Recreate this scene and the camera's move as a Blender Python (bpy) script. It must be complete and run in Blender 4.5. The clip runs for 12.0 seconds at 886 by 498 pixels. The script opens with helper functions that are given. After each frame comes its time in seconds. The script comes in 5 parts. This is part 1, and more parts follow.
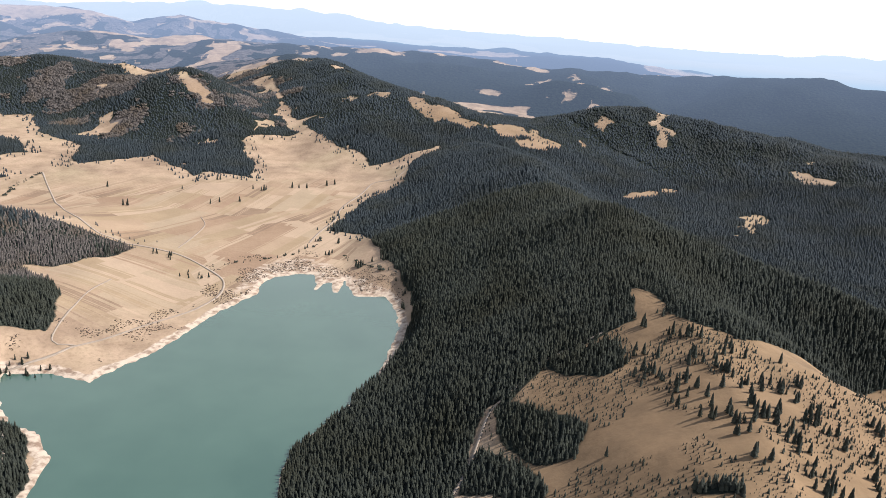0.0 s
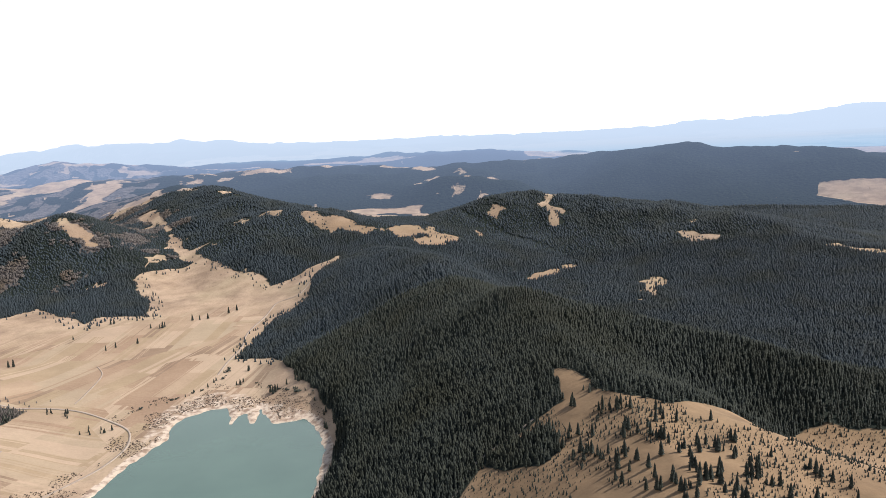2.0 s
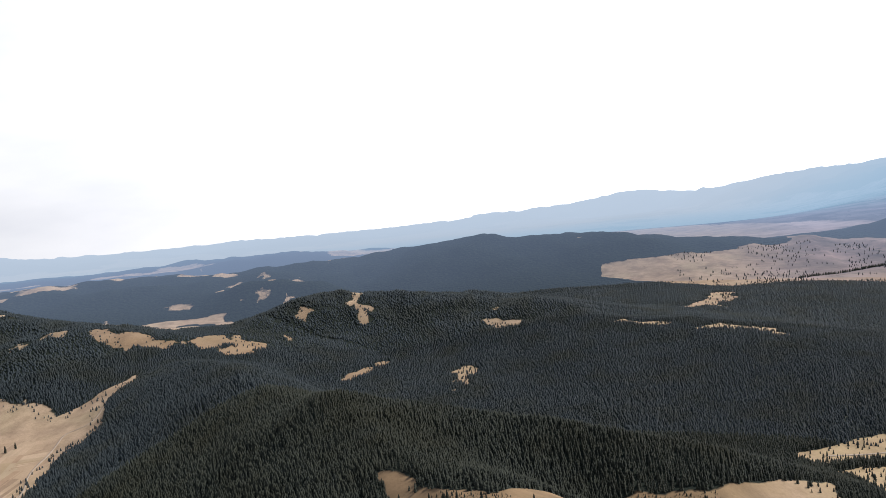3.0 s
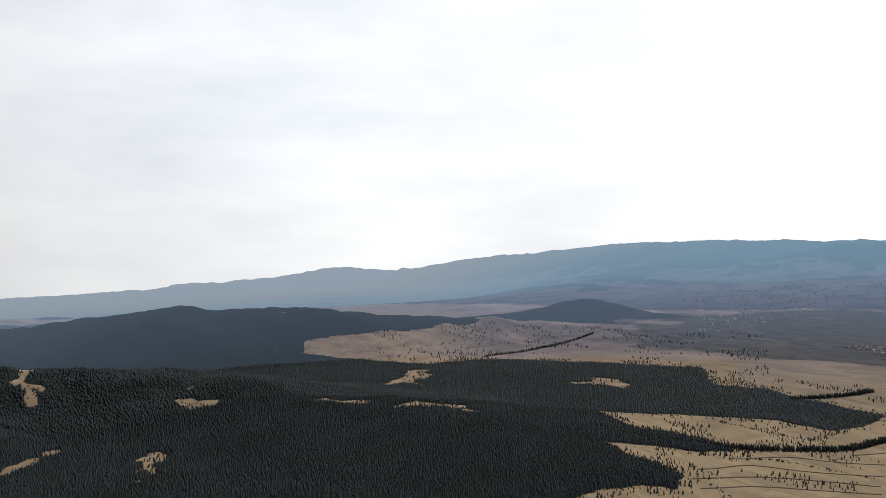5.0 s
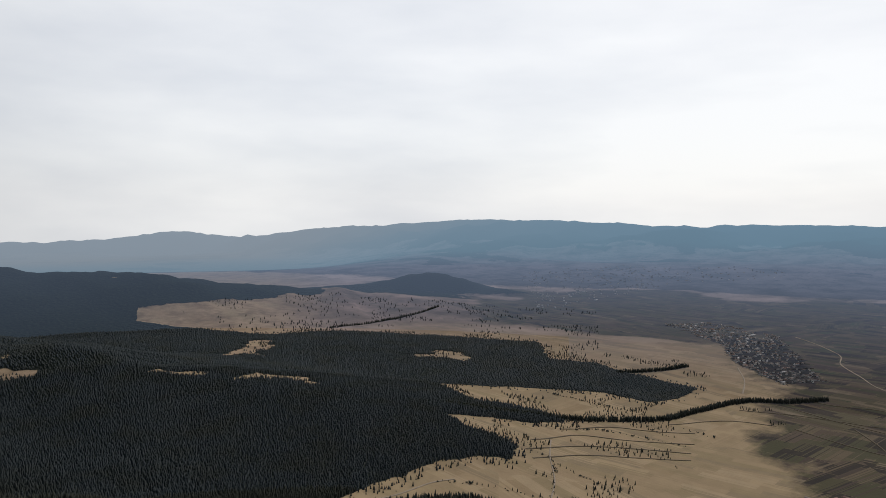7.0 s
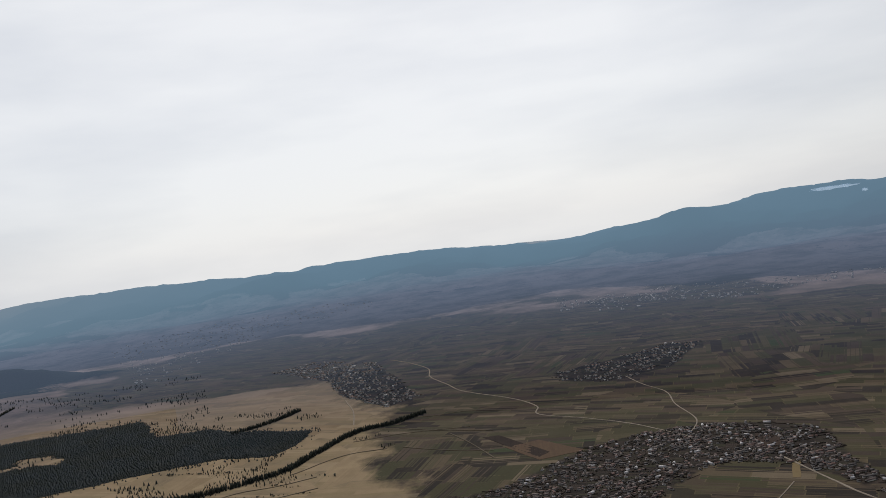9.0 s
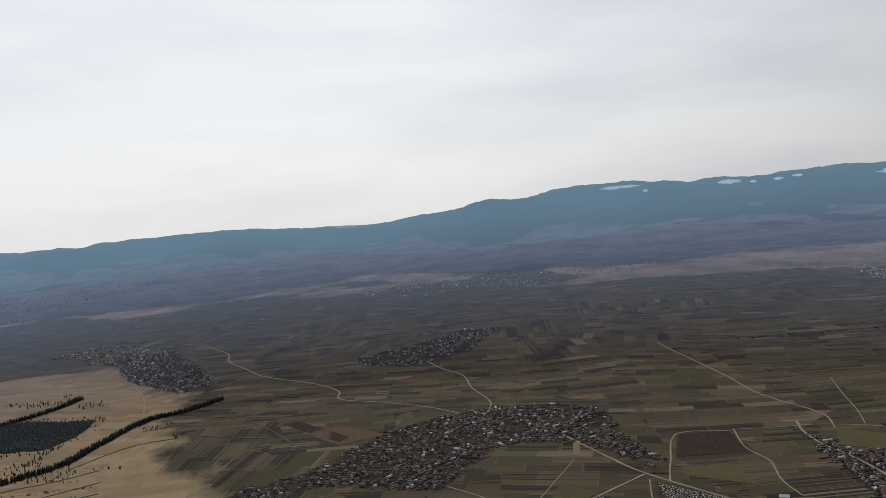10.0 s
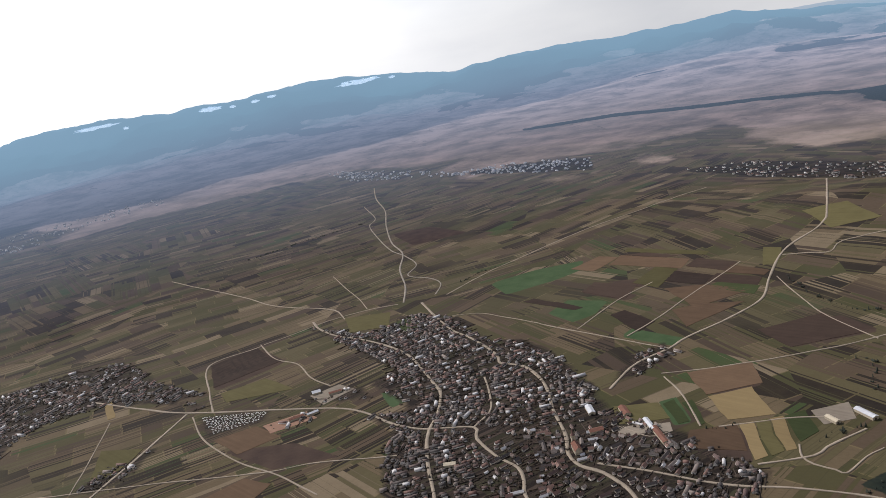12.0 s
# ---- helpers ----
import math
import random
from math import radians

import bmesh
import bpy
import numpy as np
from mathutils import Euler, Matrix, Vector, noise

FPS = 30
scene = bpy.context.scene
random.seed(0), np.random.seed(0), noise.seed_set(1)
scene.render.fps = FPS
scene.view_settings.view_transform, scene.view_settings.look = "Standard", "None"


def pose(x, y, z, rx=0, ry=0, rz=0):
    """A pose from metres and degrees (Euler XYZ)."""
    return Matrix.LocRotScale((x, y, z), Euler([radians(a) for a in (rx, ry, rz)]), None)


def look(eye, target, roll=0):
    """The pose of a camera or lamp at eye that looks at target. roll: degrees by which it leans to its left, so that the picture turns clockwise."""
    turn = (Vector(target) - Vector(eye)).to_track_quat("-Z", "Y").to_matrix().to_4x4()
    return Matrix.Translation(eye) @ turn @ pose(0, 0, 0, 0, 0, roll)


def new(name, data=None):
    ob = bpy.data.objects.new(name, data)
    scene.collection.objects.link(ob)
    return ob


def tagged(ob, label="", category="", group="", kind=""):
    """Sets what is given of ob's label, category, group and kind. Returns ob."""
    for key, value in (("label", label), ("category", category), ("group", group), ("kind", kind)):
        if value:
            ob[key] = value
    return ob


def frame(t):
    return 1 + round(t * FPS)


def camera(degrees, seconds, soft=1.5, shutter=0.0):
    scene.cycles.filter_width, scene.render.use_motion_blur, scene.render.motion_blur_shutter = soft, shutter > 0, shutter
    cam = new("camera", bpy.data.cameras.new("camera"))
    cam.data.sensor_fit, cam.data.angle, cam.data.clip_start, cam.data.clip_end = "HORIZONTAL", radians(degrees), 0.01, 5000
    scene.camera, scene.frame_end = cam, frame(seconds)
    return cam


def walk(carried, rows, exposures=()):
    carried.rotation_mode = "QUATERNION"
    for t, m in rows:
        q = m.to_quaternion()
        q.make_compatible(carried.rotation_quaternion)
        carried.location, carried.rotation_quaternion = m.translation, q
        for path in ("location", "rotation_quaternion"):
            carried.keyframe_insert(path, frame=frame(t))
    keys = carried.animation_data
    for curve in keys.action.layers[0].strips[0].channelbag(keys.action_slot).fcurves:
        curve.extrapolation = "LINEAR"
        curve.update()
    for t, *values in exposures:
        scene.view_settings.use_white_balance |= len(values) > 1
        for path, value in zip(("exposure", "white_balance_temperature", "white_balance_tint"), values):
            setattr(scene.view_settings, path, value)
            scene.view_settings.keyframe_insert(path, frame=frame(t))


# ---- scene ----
EXPOSURES = [(0.0, 1.04, 6130, 15), (1.5, 0.98, 6130, 15), (2.5, 0.80, 6170, 14), (3.0, 0.58, 6220, 13), (5.0, -0.24, 6300, 10), (5.5, -0.44, 6300, 10), (6.0, -0.58, 6300, 10), (6.5, -0.56, 6300, 10), (7.5, -0.46, 6300, 10), (9.5, -0.68, 6250, 10), (10.5, -0.50, 6230, 11), (11.2, -0.06, 6230, 12), (12.0, 0.18, 6230, 12)]
cam = camera(59.6, 12.0, soft=0.8)
walk(cam, [
    (0.0, pose(0.0, -0.0, 650.0, 72.25, -3.78, 1.21)),
    (0.5, pose(-0.9, 5.7, 649.8, 73.66, -4.40, -1.27)),
    (1.0, pose(-1.4, 10.8, 649.6, 76.50, -6.16, -4.71)),
    (1.5, pose(-2.3, 14.3, 648.4, 77.41, -4.50, -4.96)),
    (2.0, pose(-2.8, 17.7, 649.2, 79.76, 3.04, -7.59)),
    (2.5, pose(-4.5, 20.3, 649.9, 82.03, 5.38, -13.25)),
    (3.0, pose(-6.6, 24.0, 652.4, 85.95, 5.44, -22.27)),
    (5.0, pose(-1.6, 45.2, 672.8, 89.78, 2.14, -43.89)),
    (5.5, pose(-2.0, 50.7, 674.5, 85.97, -2.46, -45.31)),
    (6.0, pose(-0.8, 55.5, 676.0, 85.01, -2.34, -49.20)),
    (6.5, pose(2.3, 58.6, 676.8, 84.81, -1.16, -51.28)),
    (7.0, pose(6.4, 59.7, 678.7, 87.44, -0.49, -55.08)),
    (7.5, pose(10.5, 60.0, 683.4, 91.51, -4.26, -62.40)),
    (9.5, pose(25.9, 50.6, 715.1, 87.02, 7.98, -92.23)),
    (10.0, pose(29.9, 48.1, 717.0, 86.17, 5.07, -98.86)),
    (10.5, pose(34.3, 47.3, 716.8, 80.97, 8.58, -106.87)),
    (11.0, pose(37.1, 46.4, 716.9, 74.87, 10.45, -116.15)),
    (11.5, pose(39.9, 45.2, 718.1, 73.02, 10.41, -126.08)),
    (12.0, pose(42.0, 44.6, 720.3, 75.78, 10.76, -136.11)),
], EXPOSURES)
# ---------------------------------------------------------------- world and sun
SUN_BEARING, SUN_HEIGHT = 88.0, 46.0     # degrees clockwise from +y, and above the horizon
GLOW_BEARING = 71.0     # the middle of the bright veil
world = bpy.data.worlds.new("hazy_sky")
scene.world = world
world.use_nodes = True
wt = world.node_tree
wt.nodes.clear()
sky = wt.nodes.new("ShaderNodeTexSky")
sky.sky_type = "NISHITA"
sky.sun_disc = False
sky.sun_elevation, sky.sun_rotation = radians(SUN_HEIGHT), radians(SUN_BEARING)
sky.altitude, sky.air_density, sky.dust_density, sky.ozone_density = 1200, 1.0, 6.0, 1.0
scaled = wt.nodes.new("ShaderNodeVectorMath")
scaled.operation = "SCALE"
scaled.inputs["Scale"].default_value = 0.10
wt.links.new(sky.outputs[0], scaled.inputs[0])
# a thin high veil of cloud over the whole sky
coords = wt.nodes.new("ShaderNodeTexCoord")
stretch = wt.nodes.new("ShaderNodeMapping")
stretch.inputs["Scale"].default_value = (1.6, 1.0, 5.0)
veil = wt.nodes.new("ShaderNodeTexNoise")
veil.inputs["Scale"].default_value, veil.inputs["Detail"].default_value = 2.2, 5.0
tone = wt.nodes.new("ShaderNodeValToRGB")
tone.color_ramp.elements[0].position, tone.color_ramp.elements[0].color = 0.30, (0.84, 0.85, 0.87, 1)
tone.color_ramp.elements[1].position, tone.color_ramp.elements[1].color = 0.62, (1.04, 1.03, 1.01, 1)
blend = wt.nodes.new("ShaderNodeMix")
blend.data_type = "RGBA"
blend.inputs[0].default_value = 0.85
# the haze thins out towards the zenith
height = wt.nodes.new("ShaderNodeSeparateXYZ")
thin = wt.nodes.new("ShaderNodeMapRange")
thin.inputs[1].default_value, thin.inputs[2].default_value = 0.44, 0.78
zenith = wt.nodes.new("ShaderNodeMix")
zenith.data_type = "RGBA"
zenith.inputs[7].default_value = (0.15, 0.23, 0.40, 1)
# the veil is brightest round the sun
toward = wt.nodes.new("ShaderNodeVectorMath")
toward.operation = "DOT_PRODUCT"
toward.inputs[1].default_value = (math.sin(radians(GLOW_BEARING)), math.cos(radians(GLOW_BEARING)), 0.35)
glow = wt.nodes.new("ShaderNodeMapRange")
glow.interpolation_type = "SMOOTHSTEP"
for k, v in enumerate((0.10, 1.0, 0.70, 1.36)):
    glow.inputs[k + 1].default_value = v
back = wt.nodes.new("ShaderNodeBackground")
wt.links.new(coords.outputs["Generated"], toward.inputs[0])
wt.links.new(toward.outputs["Value"], glow.inputs[0])
wt.links.new(glow.outputs[0], back.inputs["Strength"])
out = wt.nodes.new("ShaderNodeOutputWorld")
wt.links.new(coords.outputs["Generated"], stretch.inputs[0])
wt.links.new(stretch.outputs[0], veil.inputs[0])
wt.links.new(veil.outputs[0], tone.inputs[0])
wt.links.new(scaled.outputs[0], blend.inputs[6])
wt.links.new(tone.outputs[0], blend.inputs[7])
wt.links.new(coords.outputs["Generated"], height.inputs[0])
wt.links.new(height.outputs[2], thin.inputs[0])
wt.links.new(thin.outputs[0], zenith.inputs[0])
wt.links.new(blend.outputs[2], zenith.inputs[6])
wt.links.new(zenith.outputs[2], back.inputs[0])
wt.links.new(back.outputs[0], out.inputs[0])

lamp = bpy.data.lights.new("sun", "SUN")
lamp.energy, lamp.angle, lamp.color = 5.0, radians(0.6), (1.0, 0.94, 0.86)
sun = new("sun", lamp)
_b, _h = radians(SUN_BEARING), radians(SUN_HEIGHT)
sun.matrix_world = look((math.sin(_b) * 900, math.cos(_b) * 900, 650 + 900 * math.tan(_h)), (0, 0, 650))
# ---------------------------------------------------------------- plan of the land
# True plan metres round the first standpoint; z = 0 is the village plain.  Land past NEAR
# is drawn in towards the eye at the same angles, so that twenty kilometres fit the lens's reach.
EYE_Z = 650.0
NEAR, REACH = 2200.0, 4750.0


# the standpoint from which each bearing is seen: bearing, x, y, z
STANDS = np.array([(-190, 42, 45, 720), (-136, 42, 45, 720), (-115, 37, 46, 717), (-92, 26, 50, 714), (-62, 8, 60, 682), (-45, -1, 50, 673), (-22, -5, 22, 652), (0, -1, 10, 650), (180, 0, 0, 650)], float)


def stand(x, y):
    az = np.degrees(np.arctan2(-x, y))
    return [np.interp(az, STANDS[:, 0], STANDS[:, i]) for i in (1, 2, 3)]


def squeeze_factor(x, y):
    ex, ey, _ = stand(x, y)
    r = np.maximum(np.hypot(x - ex, y - ey), 1.0)
    far = NEAR + (REACH - NEAR) * (1 - np.exp(-(np.maximum(r, NEAR) - NEAR) / (REACH - NEAR)))
    return np.where(r > NEAR, far, r) / r


def squeeze(p):
    """True plan points (n, 3) to scene points."""
    ex, ey, ez = stand(p[:, 0], p[:, 1])
    k = squeeze_factor(p[:, 0], p[:, 1])
    return np.stack([ex + (p[:, 0] - ex) * k, ey + (p[:, 1] - ey) * k, ez + (p[:, 2] - ez) * k], 1)


LATTICE = np.random.RandomState(7).rand(256, 256)


def value_noise(x, y):
    xi, yi = np.floor(x).astype(int), np.floor(y).astype(int)
    u, v = x - xi, y - yi
    u, v = u * u * (3 - 2 * u), v * v * (3 - 2 * v)
    a, b = LATTICE[xi % 256, yi % 256], LATTICE[(xi + 1) % 256, yi % 256]
    c, d = LATTICE[xi % 256, (yi + 1) % 256], LATTICE[(xi + 1) % 256, (yi + 1) % 256]
    return (a * (1 - u) + b * u) * (1 - v) + (c * (1 - u) + d * u) * v - 0.5


def fbm(x, y, size, octaves=4):
    total, amp = np.zeros_like(x), 1.0
    for k in range(octaves):
        total = total + amp * value_noise(x / size + 17.3 * k, y / size - 9.1 * k)
        size, amp = size / 2.1, amp * 0.5
    return total


def polar(az, r):
    """Plan x, y of a bearing in degrees (left of straight ahead is positive) and a distance."""
    a = np.radians(az)
    return -np.sin(a) * r, np.cos(a) * r


# Ridges: half width in metres, then crest points (bearing, distance, height)
RIDGES = [
    (430, [(-75, 230, 190), (-40, 480, 258), (-26, 700, 280), (-18, 1000, 280), (-12, 1400, 274), (-6.5, 1850, 276), (-3.5, 2300, 250), (-1.5, 2700, 170)]),
    (300, [(-12.5, 1420, 266), (-17, 1340, 266), (-21.4, 1290, 263), (-27, 1250, 258), (-33, 1215, 245), (-38, 1240, 215), (-45, 1330, 150), (-50, 1400, 95)]),
    (400, [(-17, 1040, 240), (-24, 930, 248), (-31, 880, 250), (-40, 850, 238), (-52, 800, 200)]),
    (620, [(-3, 2800, 160), (-5.7, 3000, 178), (-8.4, 3250, 225), (-13, 3450, 250), (-18, 3450, 243), (-24, 3300, 225), (-30, 3050, 180), (-35, 2800, 150), (-42, 2550, 115), (-50, 2350, 90)]),
    (540, [(18.5, 3400, 284), (20, 3550, 298), (22.8, 3750, 310), (28, 3900, 292), (34, 3900, 250), (42, 3900, 260)]),
    (380, [(18.5, 3400, 284), (17, 3250, 262), (15.5, 3100, 222), (13.9, 2980, 168), (12.3, 2880, 128), (10.9, 2800, 100)]),
    (640, [(14.5, 5000, 235), (12.5, 4700, 285), (10.6, 4200, 312), (7.56, 3500, 314), (4.3, 3250, 292), (1.3, 3100, 262), (-1.5, 2950, 216), (-4, 2850, 165)]),
    (330, [(44, 1900, 200), (33, 1880, 165), (27, 1830, 134), (23, 1780, 96)]),
    (260, [(40, 1300, 170), (33, 1420, 145), (29, 1480, 110)]),
    (300, [(34, 2900, 130), (31, 2850, 120), (30, 2700, 100)]),
    (1300, [(24, 6600, 260), (14, 6300, 262), (12, 6000, 270), (8.4, 6000, 266), (4.8, 5900, 258), (0.3, 5900, 262), (-3.8, 5800, 256), (-8, 5800, 244), (-14, 6100, 225), (-20, 6000, 275), (-24, 5700, 318), (-31, 5500, 290), (-35.5, 5500, 256), (-40.2, 5600, 176), (-44.3, 5700, 130), (-47, 5800, 122), (-49, 5800, 80)]),
    (520, [(-46, 6600, 55), (-49.4, 6700, 82), (-51.9, 6850, 138), (-53.5, 6900, 180), (-55.2, 6900, 156), (-56.7, 6850, 98), (-57.6, 6800, 35)]),
    (230, [(-58.2, 6650, 30), (-59.3, 6650, 50), (-60.3, 6650, 26)]),
    (500, [(-7.5, 5000, 215), (-11.5, 4900, 180)]),
    (1800, [(42, 9200, 400), (32, 9200, 380), (27.8, 9000, 325), (25.5, 9000, 345), (22, 9000, 215), (19, 9000, 340), (14, 9200, 215), (10, 9500, 155), (4, 9800, 110), (-5, 9800, 150), (-11, 9500, 120)]),
    (3100, [(40, 19880, 196), (27, 19880, 54), (21, 19880, 196), (15, 19880, 245), (8, 19880, 181), (4, 19880, -3), (-6, 19880, -32), (-15, 19880, -74), (-23, 20600, -60), (-31.8, 21570, 57), (-36.9, 22050, 184), (-40.8, 22050, 30), (-46, 19520, 340), (-50.8, 18040, 430), (-57.2, 16540, 585), (-65.6, 14180, 550), (-72, 13750, 485), (-77.6, 13690, 520), (-81.5, 13650, 525), (-85, 13620, 470), (-88.2, 13580, 383), (-91.9, 13540, 322), (-94.4, 13510, 335), (-96.3, 13490, 430), (-98.6, 13460, 460), (-102.3, 13420, 560), (-104.5, 13410, 570), (-108.5, 13390, 694), (-112.5, 13365, 720), (-116.1, 13340, 610), (-117.8, 13330, 650), (-122.3, 13310, 635), (-124.3, 13290, 665), (-128.4, 13270, 660), (-132.3, 13240, 537), (-136.2, 13220, 405), (-140.3, 13190, 476), (-144.4, 13170, 495), (-148.3, 13150, 460), (-152.3, 13120, 462), (-155.8, 13100, 500), (-160, 13080, 357), (-163.9, 13060, 260), (-166.5, 13050, 175), (-185, 13000, 200)]),
    (700, [(-150, 2900, 30), (-158, 2700, 70), (-166, 2500, 110), (-178, 2400, 130)]),
]


def to_polyline(x, y, pts):
    """Distance to a polyline of plan points, and its third coordinate at the nearest place."""
    best, val = np.full(x.shape, 1e9), np.zeros(x.shape)
    for (ax, ay, az), (bx, by, bz) in zip(pts[:-1], pts[1:]):
        dx, dy = bx - ax, by - ay
        t = np.clip(((x - ax) * dx + (y - ay) * dy) / (dx * dx + dy * dy + 1e-9), 0, 1)
        d = np.hypot(x - ax - t * dx, y - ay - t * dy)
        near = d < best
        best, val = np.where(near, d, best), np.where(near, az + t * (bz - az), val)
    return best, val


def smooth(a, b, v):
    t = np.clip((v - a) / (b - a), 0, 1)
    return t * t * (3 - 2 * t)


LAKE_Z = 80.0


def base_height(x, y):
    az, r = np.degrees(np.arctan2(-x, y)), np.hypot(x, y)
    up = smooth(-75, -38, az) * smooth(6500, 3500, r) * smooth(0, 600, r) * 75 + smooth(-5, 8, az) * smooth(0, 600, r) * 8
    up = up + smooth(1500, 4500, r) * smooth(-8, 6, az) * 60
    up = up + smooth(6800, 12500, r) * smooth(-40, -55, az) * 120 + smooth(-48, -120, az) * smooth(2500, 6000, r) * 10
    up = up - (smooth(9000, 13000, r) * 230 + smooth(18000, 20500, r) * 190) * smooth(-56, -44, az)
    up = up + smooth(7000, 9800, r) * smooth(-48, -60, az) * 95 * fbm(x + 2000, y, 1500, 5)
    return up + smooth(4500, 9000, r) * 20 * fbm(x, y, 2600, 2)


def land(x, y):
    """Height of the bare land at true plan points."""
    wx, wy = x + 90 * fbm(x + 500, y, 420, 3), y + 90 * fbm(x, y + 900, 420, 3)
    far = smooth(4500, 8000, np.hypot(x, y))
    wx, wy = wx + far * 500 * fbm(x, y, 1500, 3), wy + far * 500 * fbm(x + 3000, y, 1500, 3)
    base = base_height(x, y)
    total, crown = np.zeros_like(x), np.zeros_like(x)
    for width, crest in RIDGES:
        pts = [(*polar(a, r), z) for a, r, z in crest]
        (left, low), (right, high) = np.min(pts, axis=0)[:2] - width - 900, np.max(pts, axis=0)[:2] + width + 900
        m = (x > left) & (x < right) & (y > low) & (y < high)
        if not m.any():
            continue
        d0, h = to_polyline(x[m], y[m], pts)
        d1, _ = to_polyline(wx[m], wy[m], pts)
        d = np.where(d0 < width * 0.35, d0, d0 + (d1 - d0) * smooth(0.35, 0.8, d0 / width))
        s = np.clip(1 - d / width, 0, 1)
        crown[m] = np.maximum(crown[m], s)
        rise = np.maximum(h - base[m], 0) * np.where(s > 0, 0.55 * (s * s * (3 - 2 * s)) + 0.45 * s, 0)
        total[m] += rise ** 3.5
    total = total ** (1 / 3.5)
    gully = fbm(x, y, 300, 4) * np.minimum(total, 160) * (0.16 + 0.18 * smooth(2000, 2600, np.hypot(x, y)))
    spurs = fbm(x, y, 1300, 5) * total * 0.85 * far * smooth(0.97, 0.66, crown)
    return base + total + spurs + gully * smooth(5, 60, total) + fbm(x, y, 120, 2) * 2.5

# Outlines of water, woods and clearings on the plan, in metres
LAKE = [(-451, 716), (-465, 820), (-513, 875), (-559, 891), (-595, 937), (-621, 967), (-639, 1028), (-584, 1037), (-510, 1020), (-496, 1057), (-467, 1105), (-438, 1189), (-416, 1281), (-378, 1371), (-356, 1407), (-366, 1467), (-345, 1515), (-303, 1541), (-268, 1545), (-252, 1491), (-254, 1436), (-242, 1492), (-225, 1513), (-206, 1408), (-205, 1501), (-202, 1527), (-166, 1435), (-107, 1447), (-78, 1362), (-68, 1286), (-76, 1203), (-92, 1089), (-123, 996), (-153, 936), (-178, 881), (-175, 778), (-262, 562), (-563, 325), (-733, 267), (-654, 511)]
SPRUCE_LAKE_SIDE = [(-174, 775), (-177, 877), (-153, 935), (-105, 1053), (-71, 1135), (-58, 1237), (-44, 1366), (-106, 1544), (-159, 1726), (-197, 1835), (-282, 1854), (-271, 1970), (-220, 2163), (-130, 2252), (-130, 2447), (-49, 2615), (27, 3150), (166, 3796), (524, 4268), (1030, 5301), (1631, 6085), (2257, 6202), (2789, 5982), (3444, 5512), (4063, 5201), (4569, 4600), (4057, 3900), (3507, 3870), (3173, 3880), (2924, 3860), (2653, 3960), (2400, 4110), (2430, 3960), (2480, 3760), (2530, 3600), (2600, 3430)]
SPRUCE_PLAIN_SIDE = [(2690, 2990), (2998, 2915), (3209, 2593), (3330, 2359), (3559, 1932), (3193, 1676), (3248, 1453), (3168, 1312), (3055, 963), (2833, 968), (2704, 1029), (2735, 1221), (2615, 1394), (2485, 1558), (2354, 1719), (2183, 1458), (2273, 1273), (2246, 1115), (2111, 1182), (1903, 1372), (1862, 1244), (1869, 1172), (1837, 1079), (1732, 1050), (1676, 1118), (1566, 1171), (1437, 1165), (1339, 1185), (1174, 1185), (1165, 1125), (1111, 932), (1038, 782)]
SPRUCE_MEADOW_SIDE = [(858, 720), (981, 924), (727, 906), (599, 941), (352, 839), (280, 928), (284, 908), (292, 945), (285, 984), (264, 1007), (254, 928), (215, 920), (187, 912), (142, 899), (118, 880), (93, 846), (71, 846), (58, 800), (39, 745), (28, 704), (49, 558), (-83, 473)]
WOODS = [SPRUCE_LAKE_SIDE + SPRUCE_PLAIN_SIDE + SPRUCE_MEADOW_SIDE]
WOODS.append([(142, 892), (160, 912), (199, 897), (224, 892), (222, 837), (198, 820), (167, 848)])
WOODS.append([(72, 843), (90, 843), (125, 802), (167, 744), (152, 696), (112, 711), (102, 728), (70, 799)])
WOODS.append([(55, 780), (102, 719), (111, 687), (114, 657), (33, 701)])
WOODS.append([(230, 590), (268, 574), (274, 546), (225, 575)])
WOODS.append([(-1165, 2299), (-1073, 2401), (-976, 2505), (-813, 2348), (-764, 2254), (-752, 2354), (-598, 2316), (-635, 2498), (-741, 2713), (-720, 2786), (-618, 2839), (-781, 3412), (-983, 3774), (-1185, 4133), (-2516, 3731), (-2057, 2832), (-1803, 2922), (-1618, 2979), (-1463, 2719), (-1240, 2561)])
WOODS.append([(-118, 2631), (-180, 2565), (-261, 2527), (-304, 2648), (-391, 2702), (-480, 2838), (-575, 2960), (-690, 3200), (-790, 3500), (-900, 3850), (-850, 4200), (-600, 4300), (-250, 4300), (50, 4200), (220, 3900), (230, 3000), (60, 2760)])
WOODS.append([(-1053, 1667), (-831, 1622), (-653, 1605), (-694, 1529), (-771, 1441), (-825, 1418), (-745, 1364), (-674, 1282), (-622, 1130), (-660, 1112), (-715, 1097), (-964, 1149), (-1253, 1494)])
WOODS.append([(-1695, 2722), (-1408, 2500), (-1351, 2416), (-1426, 2279)])
WOODS.append([(-1387, 2214), (-1248, 2118), (-1295, 2062)])
WOODS.append([(-610, 900), (-559, 893), (-515, 862), (-485, 811), (-453, 712), (-501, 697)])
WOODS.append([(-760, 2740), (-700, 2810), (-615, 2840), (-570, 2870), (-650, 2990), (-765, 3215), (-870, 3520), (-1050, 3700), (-983, 3000)])
CLEARINGS = []
CLEARINGS.append([(1211, 2805), (1238, 2748), (1327, 2623), (1300, 2571), (1233, 2617)])
